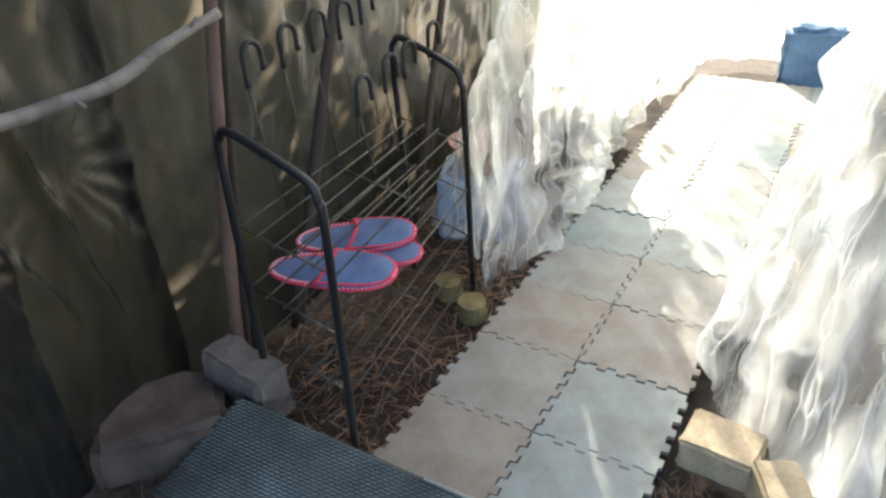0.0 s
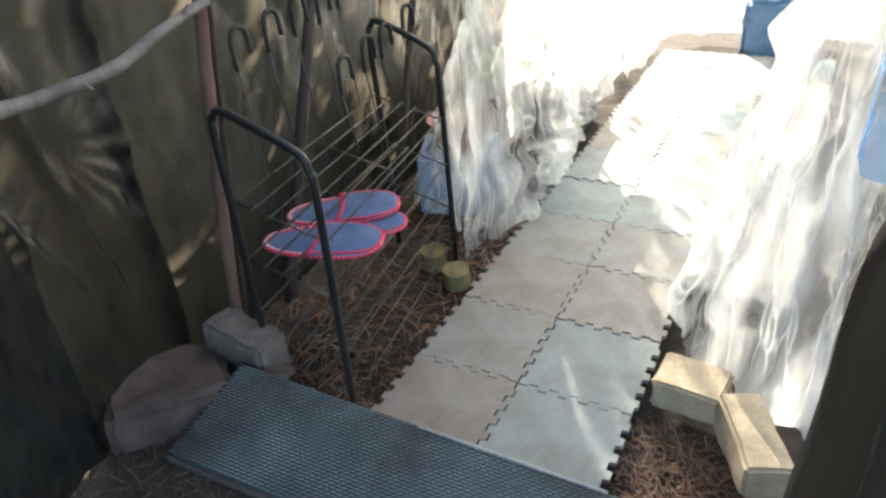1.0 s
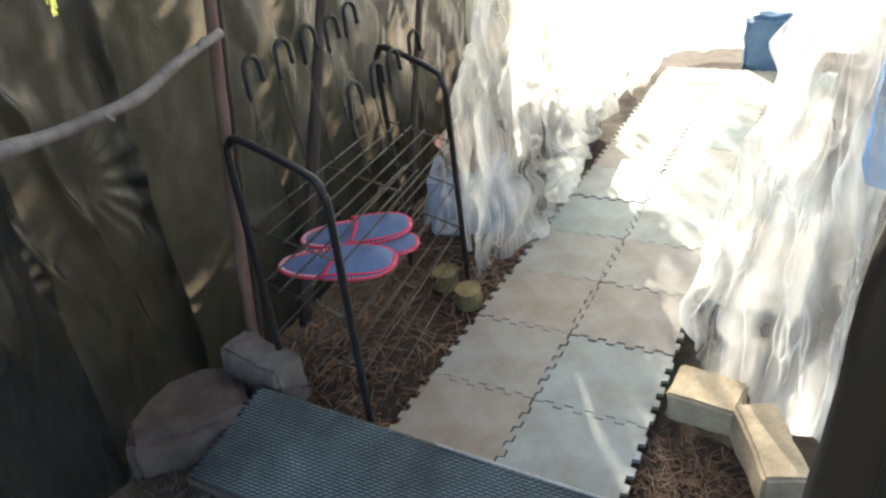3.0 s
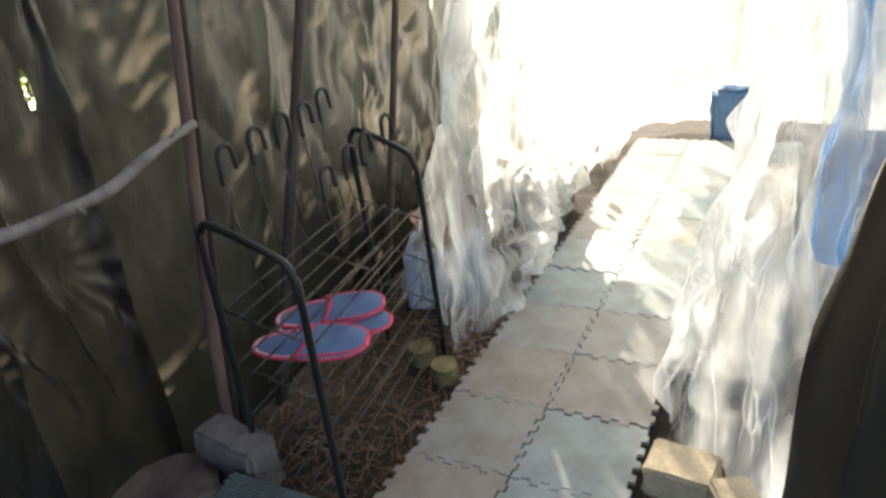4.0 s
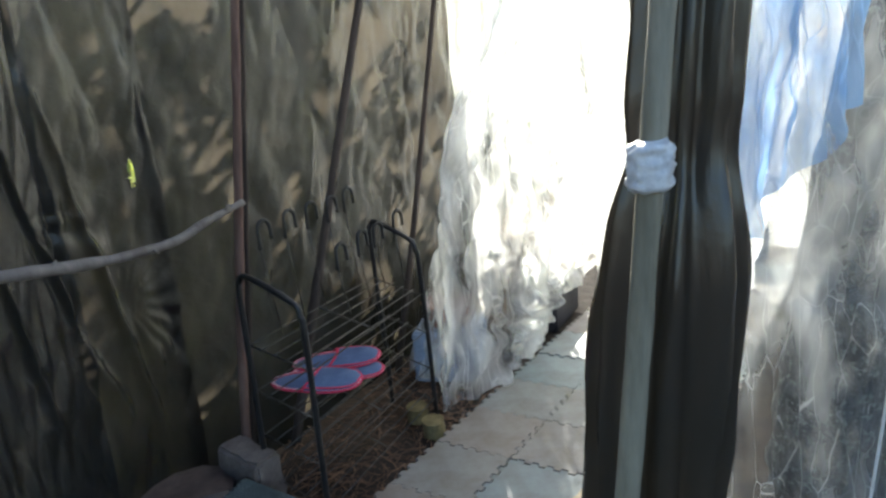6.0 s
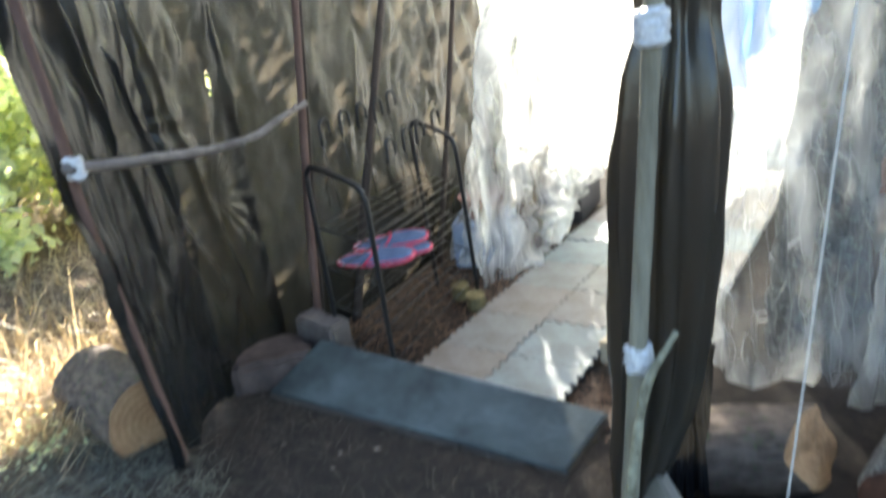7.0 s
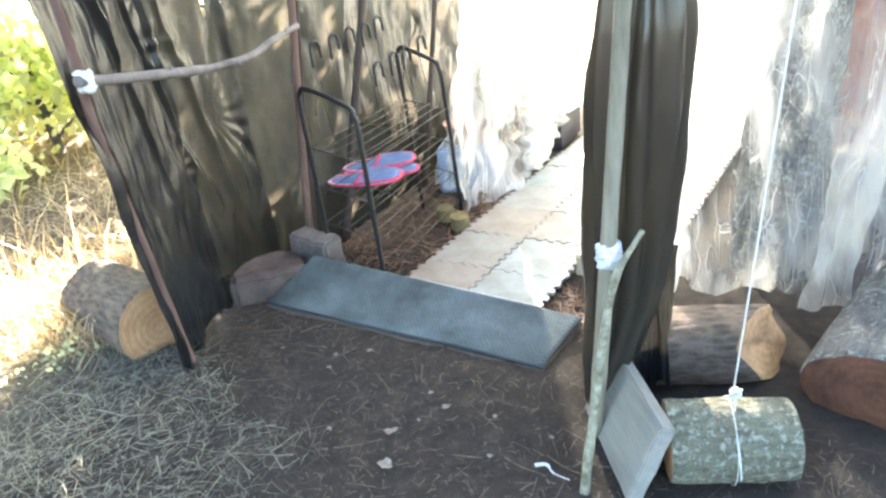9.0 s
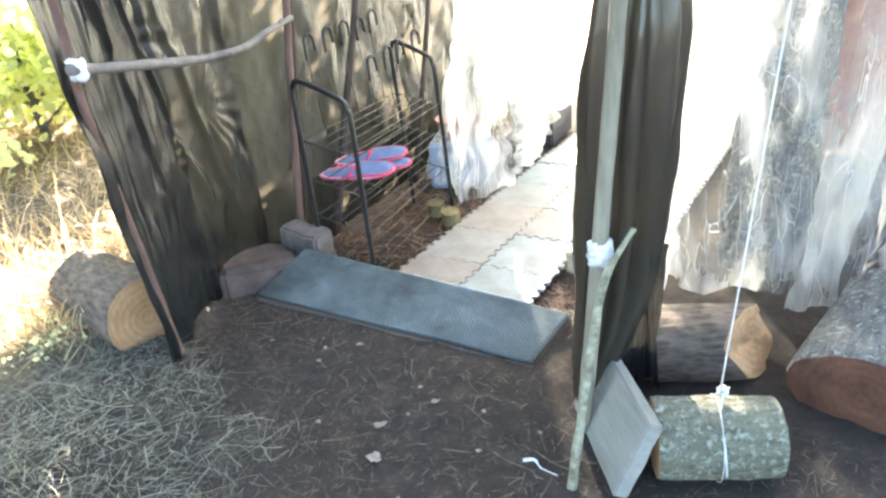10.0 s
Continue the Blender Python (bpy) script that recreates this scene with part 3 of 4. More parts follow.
pole_thing([(-0.765, -0.20, -0.04), (-0.70, -0.19, 0.5), (-0.625, -0.175, 1.0), (-0.48, -0.12, 2.1)], 0.017, 0.012, POLE, "thin brown wooden pole standing by the film wall")
pole_thing([(-0.855, 0.13, -0.05), (-0.85, 0.3, 0.4), (-0.85, 0.51, 0.9), (-0.86, 0.99, 2.0)], 0.021, 0.016, DARKSTAKE, "dark crooked stake against the black film")
pole_thing([(-0.80, -0.14, -0.04), (-0.735, -0.125, 0.5), (-0.66, -0.115, 1.0), (-0.52, -0.06, 2.1)], 0.012, 0.009, DARKSTAKE, "thin dark stake close behind the brown pole")
pole_thing([(-0.87, 0.85, -0.05), (-0.875, 1.13, 0.7), (-0.88, 1.6, 2.1)], 0.016, 0.012, DARKSTAKE, "dark stake against the black film")
pole_thing([(-0.90, -0.62, -0.04), (-0.90, -0.58, 0.9), (-0.89, -0.52, 2.1)], 0.013, 0.010, DARKSTAKE, "dark stake behind the creased film wall")
branch = pole_thing([(-0.47, -1.15, 1.015), (-0.51, -0.90, 0.975), (-0.54, -0.68, 0.945), (-0.56, -0.48, 0.94), (-0.575, -0.34, 0.968), (-0.595, -0.19, 0.99)], 0.015, 0.010, BRANCH, "crooked grey branch tied across the wall", 0.3, "branch", "branch")


for foot, tip in (((-0.583, -0.28, 0.977), (-0.57, -0.262, 1.0)), ((-0.552, -0.56, 0.945), (-0.53, -0.55, 0.928)), ((-0.52, -0.85, 0.965), (-0.505, -0.83, 0.985))):
    part("twig_stub", sweep([foot, tip], [0.005, 0.003], 7, 0.2), BRANCH, branch)


# ---- threshold board and ribbed mat ----
MAT_CORNERS = ((-0.645, -0.59, 0.042), (0.465, -0.555, 0.0), (0.485, -0.28, 0.022), (-0.605, -0.34, 0.125))


def on_mat(u, v):
    a, b, c, d = (Vector(p) for p in MAT_CORNERS)
    return a.lerp(b, u).lerp(d.lerp(c, u), v)


def build_mat():
    bm = bmesh.new()
    grid = []
    for i in range(25):
        col = []
        for j in range(7):
            p = on_mat(i / 24, j / 6)
            col.append(bm.verts.new((p.x, p.y - 0.006 * (j == 0), p.z - 0.005)))
        grid.append(col)
    for a, b in zip(grid, grid[1:]):
        for j in range(6):
            bm.faces.new((a[j], b[j], b[j + 1], a[j + 1]))
    ext = bmesh.ops.extrude_face_region(bm, geom=list(bm.faces))
    for v in ext["geom"]:
        if isinstance(v, bmesh.types.BMVert):
            v.co.z = -0.06
    bmesh.ops.bevel(bm, geom=[e for e in bm.edges if e.is_manifold and e.calc_face_angle() > 1.2], offset=0.004, segments=2, affect="EDGES")
    for v in bm.verts:
        v.co += noise.noise_vector(v.co * 15) * 0.003
    tagged(part("threshold_board", bm, BOARD, None, "", True, 40), "weathered sloping board forming a low doorstep", "board")
    mat = thing("doormat", "grey-green ribbed rubber doormat on a board, dusty", "doormat")
    bm = bmesh.new()
    grid = []
    for i in range(61):
        col = []
        for j in range(15):
            p = on_mat(i / 60, j / 14)
            col.append(bm.verts.new((p.x, p.y, p.z + 0.002 + 0.006 * noise.noise(Vector((p.x * 4, p.y * 4, 2))))))
        grid.append(col)
    for a, b in zip(grid, grid[1:]):
        for j in range(14):
            bm.faces.new((a[j], b[j], b[j + 1], a[j + 1]))
    ext = bmesh.ops.extrude_face_region(bm, geom=list(bm.faces))
    bmesh.ops.translate(bm, verts=[v for v in ext["geom"] if isinstance(v, bmesh.types.BMVert)], vec=(0, 0, 0.006))
    part("base", bm, RUBBER, mat)
    verts, faces = [], []
    for r in range(32):
        for c in range(66):
            u, v = (c + 0.5 + 0.5 * (r % 2)) / 67, (r + 0.6) / 32.4
            x, y, z = on_mat(min(u, 0.995), v)
            z += 0.006 + 0.006 * noise.noise(Vector((x * 4, y * 4, 2)))
            k = len(verts)
            w, d = 0.0072, 0.0016
            slant = 0.0022
            for dx, dy, dz in ((-w, -d, 0), (w, -d + slant, 0), (w, d + slant, 0), (-w, d, 0), (-w * 0.8, -d * 0.5, 0.006), (w * 0.8, -d * 0.5 + slant, 0.006), (w * 0.8, d * 0.5 + slant, 0.006), (-w * 0.8, d * 0.5, 0.006)):
                verts.append((x + dx, y + dy, z + dz))
            faces += [(k, k + 1, k + 5, k + 4), (k + 1, k + 2, k + 6, k + 5), (k + 2, k + 3, k + 7, k + 6), (k + 3, k, k + 4, k + 7), (k + 4, k + 5, k + 6, k + 7)]
    me = bpy.data.meshes.new("ribs")
    me.from_pydata(verts, [], faces)
    me.materials.append(RIB)
    ribs = new("ribs", me)
    ribs.parent = mat
    tagged(ribs, "raised rubber ribs in rows", kind="stuff")
    a, b = on_mat(0.45, 1.0), on_mat(0.85, 1.0)
    part("edging", sweep([a + Vector((0, 0, 0.01)), b + Vector((0, 0, 0.01))], 0.0035, 6), STITCH2, mat, "pale worn edging")


STITCH2 = plain("pale_edging", (0.4, 0.38, 0.36), (0.6, 0.57, 0.54), 0.8, 60, 300)
build_mat()


# ---- shoe rack ----
NF, FF, NB, FB = Vector((-0.325, -0.275, 0)), Vector((-0.44, 0.52, 0)), Vector((-0.60, -0.25, 0)), Vector((-0.69, 0.56, 0))


def build_rack():
    rack = thing("shoe_rack", "black tubular shoe rack with wire shelves on the soil", "shoe rack")
    up = Vector((0, 0, 1))
    for front, back in ((NF, NB), (FF, FB)):
        lean = (Vector((0.02, -0.06, 0)) if front is FF else Vector((0.0, 0.0, 0)))
        ft, bt = front + up * 0.70 + lean, back + up * 0.775 + lean
        over = bt - ft
        pts = [front - up * 0.03, front.lerp(ft, 0.5), ft - up * 0.06, ft - up * 0.022 + over * 0.03, ft + over * 0.1 + up * 0.008,
               ft + over * 0.5 + up * 0.016, bt - over * 0.14 + up * 0.012, bt - over * 0.04 - up * 0.012, bt - up * 0.06, back.lerp(bt, 0.5), back - up * 0.03]
        part("end_frame", sweep(curve(pts, 6), 0.0095, 10), TUBE, rack, "bent black steel tube")
    for z in (0.055, 0.2, 0.355, 0.51):
        tier = new("shelf")
        tier.parent = rack
        k = z / 0.7
        near_f, far_f = NF + up * z, FF + Vector((0.02, -0.06, 0)) * k + up * z
        near_b, far_b = NB + up * (z + 0.035), FB + Vector((0.02, -0.06, 0)) * k + up * (z + 0.035)
        for i in range(6):
            s = i / 5
            part("wire", sweep([near_f.lerp(near_b, s), far_f.lerp(far_b, s)], 0.0026, 6), WIRE, tier)
        for s in (0.02, 0.5, 0.98):
            part("cross_wire", sweep([near_f.lerp(far_f, s) - up * 0.004, near_b.lerp(far_b, s) - up * 0.004], 0.0026, 6), WIRE, tier)
    # hangers that stand up from the upper shelf in two rows
    spots = [(0.13, 0.93, 0.92), (0.29, 0.93, 0.925), (0.45, 0.95, 0.925), (0.61, 0.97, 0.92), (0.76, 1.0, 0.93), (0.45, 0.47, 0.79), (0.63, 0.48, 0.80), (0.78, 0.5, 0.80), (0.95, 0.45, 0.82)]
    for s, d, top in spots:
        f, b = NF.lerp(FF, s), NB.lerp(FB, s)
        p = f.lerp(b, d)
        along = (FF - NF).normalized()
        foot = p + up * 0.53 + along * 0.05
        side = along * 0.9 + Vector((0.3, 0, 0))
        side.normalize()
        hook = part("hanger", sweep([foot, p + up * (top - 0.085)], 0.0022, 6), WIRE, rack, "thin bent wire hanger")
        arch = [p + up * (top - 0.09), p + up * (top - 0.04)]
        for i in range(7):
            a = math.pi * (1 - i / 6)
            arch.append(p + side * (0.022 + 0.022 * math.cos(a)) + up * (top - 0.026 + 0.026 * math.sin(a)))
        arch.append(p + side * 0.046 + up * (top - 0.062))
        part("sleeve", sweep(curve(arch, 3), 0.0062, 8), SLEEVE, hook, "black plastic sleeve")


build_rack()


# ---- slippers ----
def sole_outline(length, width, n=40):
    pts = []
    for i in range(n):
        a = 2 * math.pi * i / n
        x = math.cos(a)
        w = 0.5 * width * (1 + 0.16 * x)
        waist = 1 - 0.08 * math.exp(-((x + 0.1) / 0.35) ** 2)
        pts.append(Vector((x * length / 2, math.copysign(abs(math.sin(a)) ** 0.8, math.sin(a)) * w * waist, 0)))
    return pts


def build_slipper():
    s = thing("slipper", "blue felt slipper with pink stitched edging on the rack", "slipper", "slippers on the rack")
    line = sole_outline(0.275, 0.112)
    bm = bmesh.new()
    low = [bm.verts.new(p) for p in line]
    high = [bm.verts.new(p * 0.985 + Vector((0, 0, 0.011))) for p in line]
    for i in range(len(line)):
        j = (i + 1) % len(line)
        bm.faces.new((low[i], low[j], high[j], high[i]))
    bm.faces.new(low[::-1])
    bm.faces.new(high)
    part("sole", bm, DENIM, s, "", True, 50)
    # the upper covers the toe half, open to the heel
    bm = bmesh.new()
    rows = []
    for i in range(15):
        t = i / 14
        x = -0.018 + 0.153 * t
        half = 0.0555 * math.sqrt(max(1 - ((x + 0.01) / 0.15) ** 4, 0.0)) if x < 0.139 else 0.01
        tall = 0.034 * math.sqrt(max(1 - (max(t - 0.05, 0)) ** 3, 0.0))
        rows.append([bm.verts.new((x - 0.022 * math.sin(math.pi * k / 12) * (1 - t) * -1, half * math.cos(math.pi * k / 12), 0.011 + tall * math.sin(math.pi * k / 12) ** 0.7)) for k in range(13)])
    for a, b in zip(rows, rows[1:]):
        for k in range(12):
            bm.faces.new((a[k], a[k + 1], b[k + 1], b[k]))
    ext = bmesh.ops.extrude_face_region(bm, geom=list(bm.faces))
    bmesh.ops.translate(bm, verts=[v for v in ext["geom"] if isinstance(v, bmesh.types.BMVert)], vec=(0.001, 0, 0.004))
    rim = [v.co.copy() + Vector((0, 0, 0.003)) for v in rows[0]]
    toe = [Vector((rows[i][k].co.x, rows[i][k].co.y, rows[i][k].co.z + 0.003)) for k, seq in ((1, range(15)), (11, range(14, -1, -1))) for i in seq]
    part("upper", bm, DENIM, s, "soft blue felt upper")
    loop = [p * 1.005 + Vector((0, 0, 0.008)) for p in line]
    part("edging", sweep(loop + loop[:1], 0.0068, 8, 0.25), PINK, s, "bright pink yarn edging")
    part("edging", sweep(rim, 0.0052, 8, 0.25), PINK, s, "bright pink yarn edging")
    part("edging", sweep(toe, 0.0045, 8, 0.25), PINK, s, "bright pink yarn edging")
    bm = bmesh.new()
    for p, q in zip(loop, loop[1:] + loop[:1]):
        for f in (0.25, 0.75):
            c = p.lerp(q, f)
            inward = -c.normalized()
            sweep([c - inward * 0.004 + Vector((0, 0, 0.005)), c + Vector((0, 0, 0.0078)), c + inward * 0.0065 + Vector((0, 0, 0.005))], 0.0013, 5, bm=bm)
    part("stitches", bm, STITCH, s, "pale overcast stitches")
    return s


slip = build_slipper()
slip.matrix_world = pose(-0.495, -0.08, 0.368, 9, -3, 14) @ Matrix.Diagonal((1.15, 1.12, 0.7, 1))
copy_thing(slip, pose(-0.525, 0.062, 0.384, 8, -4, 26) @ Matrix.Diagonal((0.95, 1.0, 0.7, 1)))
copy_thing(slip, pose(-0.492, 0.028, 0.363, 8, 0, 25) @ Matrix.Diagonal((0.97, 0.9, 0.6, 1)))


# ---- foam mats ----
def tile_mesh(size=0.30, teeth=5, depth=0.008, thick=0.011):
    half = size / 2

    def edge(n):
        out = [(0.0, 0.0)]
        step = size / (2 * n + 1)
        for i in range(2 * n + 1):
            off = depth if i % 2 else -depth
            if i in (0, 2 * n):
                off = 0
            e = 0.0012
            out += [(i * step + (e if i else 0), off), ((i + 1) * step - e, off)]
        return out[1:]

    e = edge(teeth)
    ring = [(-half + s, -half + o) for s, o in e] + [(half + o, -half + s) for s, o in e]
    top = [(-half + s, half + o) for s, o in e][::-1]
    left = [(-half + o, -half + s) for s, o in e][::-1]
    ring += top + left
    clean = [ring[0]]
    for p in ring[1:]:
        if math.hypot(p[0] - clean[-1][0], p[1] - clean[-1][1]) > 1e-4:
            clean.append(p)
    if math.hypot(clean[0][0] - clean[-1][0], clean[0][1] - clean[-1][1]) < 1e-4:
        clean.pop()
    bm = bmesh.new()
    lo = [bm.verts.new((x * 0.986, y * 0.986, -thick)) for x, y in clean]
    hi = [bm.verts.new((x * 0.986, y * 0.986, 0.0)) for x, y in clean]
    k = len(clean)
    bm.faces.new(hi)
    for i in range(k):
        bm.faces.new((lo[i], lo[(i + 1) % k], hi[(i + 1) % k], hi[i]))
    return mesh_of(bm, "tile", FOAM, False)


floor = tagged(new("floor"), "grey interlocking foam mats with jigsaw edges, scuffed", "floor", kind="structure")
TILE = tile_mesh()
rng = random.Random(5)
for col in (-1, 0, 1):
    for row in range(-1, 10):
        if col == 1 and row < 2:
            continue
        ob = new("tile", TILE)
        ob.parent = floor
        ob.matrix_world = pose(0.15 + 0.3 * col, 0.15 + 0.3 * row, 0.004 * rng.random(), rng.uniform(-0.4, 0.4), rng.uniform(-0.4, 0.4), rng.uniform(-0.25, 0.25))


# ---- stones, blocks, logs ----
def solid(name, bm, mat, m, label, category, sharp=40):
    ob = part(name, bm, mat, None, "", True, sharp)
    ob.matrix_world = m
    return tagged(ob, label, category)


solid("brick", block((0.225, 0.10, 0.16), 0.012, 0.010, 2), BRICK, pose(-0.655, -0.255, 0.03, 6, 2, -8), "worn grey-brown brick beside the doormat", "brick")
solid("stone", block((0.30, 0.25, 0.15), 0.018, 0.012, 7, 7), STONE, pose(-0.775, -0.45, -0.03, -3, 3, 52), "dark flat stone by the film wall", "stone")
solid("brick", block((0.165, 0.125, 0.085), 0.008, 0.006, 5), TAN_BRICK, pose(0.415, 0.105, 0.0, 2, 0, -6), "tan sunlit brick at the mats' edge", "brick")
solid("brick", block((0.10, 0.24, 0.09), 0.008, 0.006, 9), TAN_BRICK, pose(0.565, -0.03, 0.0, 0, 3, 24), "tan brick lying askew by the plastic", "brick")


def build_log(name, a, b, r, mat, endmat, label, squash=1.0, bulge=0.08, seed=0, slant=0.0, square=2.0, end_label="sawn wood face"):
    """A sawn log from a to b; its second end is seen."""
    log = thing(name, label, "log")
    a, b = Vector(a), Vector(b)
    log.matrix_world = Matrix.Translation((a + b) / 2) @ (b - a).to_track_quat("Z", "Y").to_matrix().to_4x4()
    upward = log.matrix_world.to_3x3().inverted() @ Vector((0, 0, 1))
    half = (b - a).length / 2
    a, b, o = Vector((0, 0, -half)), Vector((0, 0, half)), Vector()
    n, m = 26, 44
    axis = (b - a).normalized()
    side = axis.cross(upward).normalized()
    up = side.cross(axis)

    def split(d):
        """How far the broken end reaches: more on the side away from the doorway's front, in steps."""
        reach = 0.5 - 0.5 * d.dot(side) - 0.25 * d.dot(up)
        return slant * (reach + 0.3 * noise.noise(Vector((d.dot(side) * 1.3, d.dot(up) * 1.3, seed))))

    bm = bmesh.new()
    rings = []
    for i in range(n + 1):
        t = i / n
        c = a.lerp(b, t)
        ring = []
        for k in range(m):
            ang = 2 * math.pi * k / m
            d = side * math.cos(ang) + up * math.sin(ang) * squash
            rr = r * (1 + bulge * noise.noise(Vector((math.cos(ang) * 1.5, math.sin(ang) * 1.5, t * 1.5 + seed))) + 0.045 * noise.noise(Vector((math.cos(ang) * 7, math.sin(ang) * 7, t * 5 + seed))))
            rr *= (abs(math.cos(ang)) ** square + abs(math.sin(ang)) ** square) ** (-1 / square)
            if i in (0, n):
                rr *= 0.975
            ring.append(bm.verts.new(c + d * rr - o + axis * split(d) * t**5))
        rings.append(ring)
    for p, q in zip(rings, rings[1:]):
        for k in range(m):
            bm.faces.new((p[k], p[(k + 1) % m], q[(k + 1) % m], q[k]))
    ends = [[v.co.copy() for v in rings[0]], [v.co.copy() for v in rings[-1]]]
    part("bark", bm, mat, log)
    for e, out in ((0, -1), (1, 1)):
        bm = bmesh.new()
        c = sum(ends[e], Vector()) / m
        rows = []
        for s in range(7):
            f = 1 - s / 6.5
            rows.append([bm.verts.new(c + (p - c) * f * (0.985 if s else 1.0) + axis * out * (0.003 + (0.006 + 0.1 * slant) * noise.noise(p * 30 * f)) * (s > 0)) for p in ends[e]])
        for p, q in zip(rows, rows[1:]):
            for k in range(m):
                bm.faces.new((p[k], p[(k + 1) % m], q[(k + 1) % m], q[k]))
        bm.faces.new(rows[-1])
        part("cut_face", bm, endmat, log, end_label)
    return log


build_log("log", (-1.25, -0.87, 0.115), (-0.765, -0.965, 0.135), 0.145, BARK, CUTWOOD, "thick sawn log with brown bark lying in dry grass", seed=2)
build_log("log", (0.69, -0.44, 0.05), (0.97, -0.31, 0.055), 0.102, BARK, CUTWOOD, "split bark log with a pale orange cut end", seed=5, slant=0.16, square=3.2)
build_log("log", (0.90, -0.785, 0.04), (1.165, -0.665, 0.04), 0.1, LICHEN_BARK, CUTWOOD, "pale lichen-covered log with string tied round it", seed=9)
build_log("log", (1.44, 0.05, 0.07), (1.335, -0.43, 0.03), 0.19, GREY_BARK, REDWOOD, "large grey-barked log with reddish sawn end", squash=0.72, seed=14)

plank_top, plank_near = Vector((0.70, -0.55, 0.13)), Vector((0.93, -0.87, 0.15))
along = (plank_near - plank_top).normalized()
down = Vector((-0.40, -0.14, -0.9))
down = (down - along * down.dot(along)).normalized()
flank = along.cross(down)
turn = Matrix((-flank, along, -down)).transposed().to_4x4()
solid("plank", block((0.04, (plank_near - plank_top).length, 0.215), 0.004, 0.003, 4, 6), PLANK, Matrix.Translation((plank_top + plank_near) / 2 + down * 0.215) @ turn, "grey weathered plank standing on edge by the post", "plank")
pole_thing([(0.745, -0.95, -0.06), (0.755, -0.89, 0.15), (0.762, -0.81, 0.35), (0.775, -0.76, 0.47), (0.82, -0.70, 0.565)], 0.013, 0.008, STICK, "thin lichened stick leaning on the doorpost", 0.35, "stick", "stick")
pole_thing([(-1.14, -1.22, -0.04), (-1.10, -1.12, 0.1), (-1.08, -1.05, 0.17)], 0.007, 0.005, TWIG, "short forked twig propping the log", 0.3, "twig", "twig")


def build_string():
    st = thing("string", "white twisted string tied round a log and pulled upward", "string")
    part("line", sweep(curve([(1.035, -0.70, 0.165), (1.067, -0.67, 0.6), (1.11, -0.63, 1.2), (1.165, -0.56, 2.05)], 6), 0.0021, 6), STRING, st)
    bm = bmesh.new()
    for i in range(5):
        ring = [(1.04 + (0.008 + 0.006 * math.sin(i * 2)) * math.cos(a + i), -0.70 + 0.008 * math.sin(a), 0.165 + 0.01 * math.sin(a * 1 + i * 1.3)) for a in [2 * math.pi * k / 10 for k in range(11)]]
        sweep(ring, 0.003, 5, bm=bm)
    part("knot", bm, STRING, st)
    ring = []
    axis = Vector((0.3, 0.125, 0)).normalized()
    side = axis.cross(Vector((0, 0, 1)))
    for k in range(33):
        a = 2 * math.pi * k / 32
        ring.append(Vector((1.035, -0.724, 0.04)) + (side * math.cos(a) + Vector((0, 0, 1)) * math.sin(a)) * 0.106)
    part("loop", sweep(ring, 0.0014, 5), STRING, st)
    part("tail", sweep(curve([(1.04, -0.70, 0.165), (1.05, -0.75, 0.128), (1.075, -0.815, 0.08), (1.085, -0.83, 0.02)], 5), 0.0025, 5), STRING, st)


build_string()


# ---- things behind the plastic ----
def build_barrel():
    b = thing("bare_tree", "broad slanting grey-brown trunk behind the clear film", "trunk")
    line = [(0.96, 0.46, -0.06), (0.965, 0.46, 0.3), (1.0, 0.47, 0.8), (1.1, 0.5, 1.6)]
    part("trunk", sweep(curve(line, 10), [0.165 - 0.05 * i / 30 for i in range(31)], 28, 0.15), GREY_BARK, b)


build_barrel()
solid("board", block((0.34, 0.02, 1.0), 0.004, 0.003, 6), RUSTCLOTH, pose(1.18, 0.72, 0.33, -3, 2, 8), "faded reddish sheet board leaning behind the clear film", "board")
solid("board", block((0.4, 0.03, 0.36), 0.005, 0.003, 16), BOARD, pose(1.2, 0.70, -0.05, -3, 0, 8), "weathered board under the reddish sheet", "board")
solid("crate", block((0.30, 0.26, 0.24), 0.01, 0.004, 3), BLUEBOX, pose(-0.62, 0.95, -0.04, 0, 0, 20), "pale blue plastic crate behind the curtain", "crate")
solid("crate", block((0.25, 0.4, 0.22), 0.01, 0.004, 8), DARKTHING, pose(-0.50, 1.75, -0.04, 0, 0, 5), "dark low crate beyond the mats", "crate")


# Added block; its blue stands in for the dark opening between the curtains.
solid("blue_gap_block", block((0.32, 0.14, 0.34), 0.03, 0.025, 8), BLUEGAP, pose(0.26, 3.12, -0.05, 0, 0, 5), "dark blue block added for the gap between the curtains", "tarpaulin")
solid("crate", block((0.34, 0.3, 0.3), 0.01, 0.004, 12), DARKTHING, pose(1.42, 0.62, -0.05, 0, 0, 15), "dark plastic crate behind the clear wall", "crate")
solid("crate", block((0.4, 0.34, 0.5), 0.012, 0.004, 15), BLUEBOX, pose(1.75, 0.85, -0.05, 0, 0, 20), "pale blue plastic crate behind the clear wall", "crate")


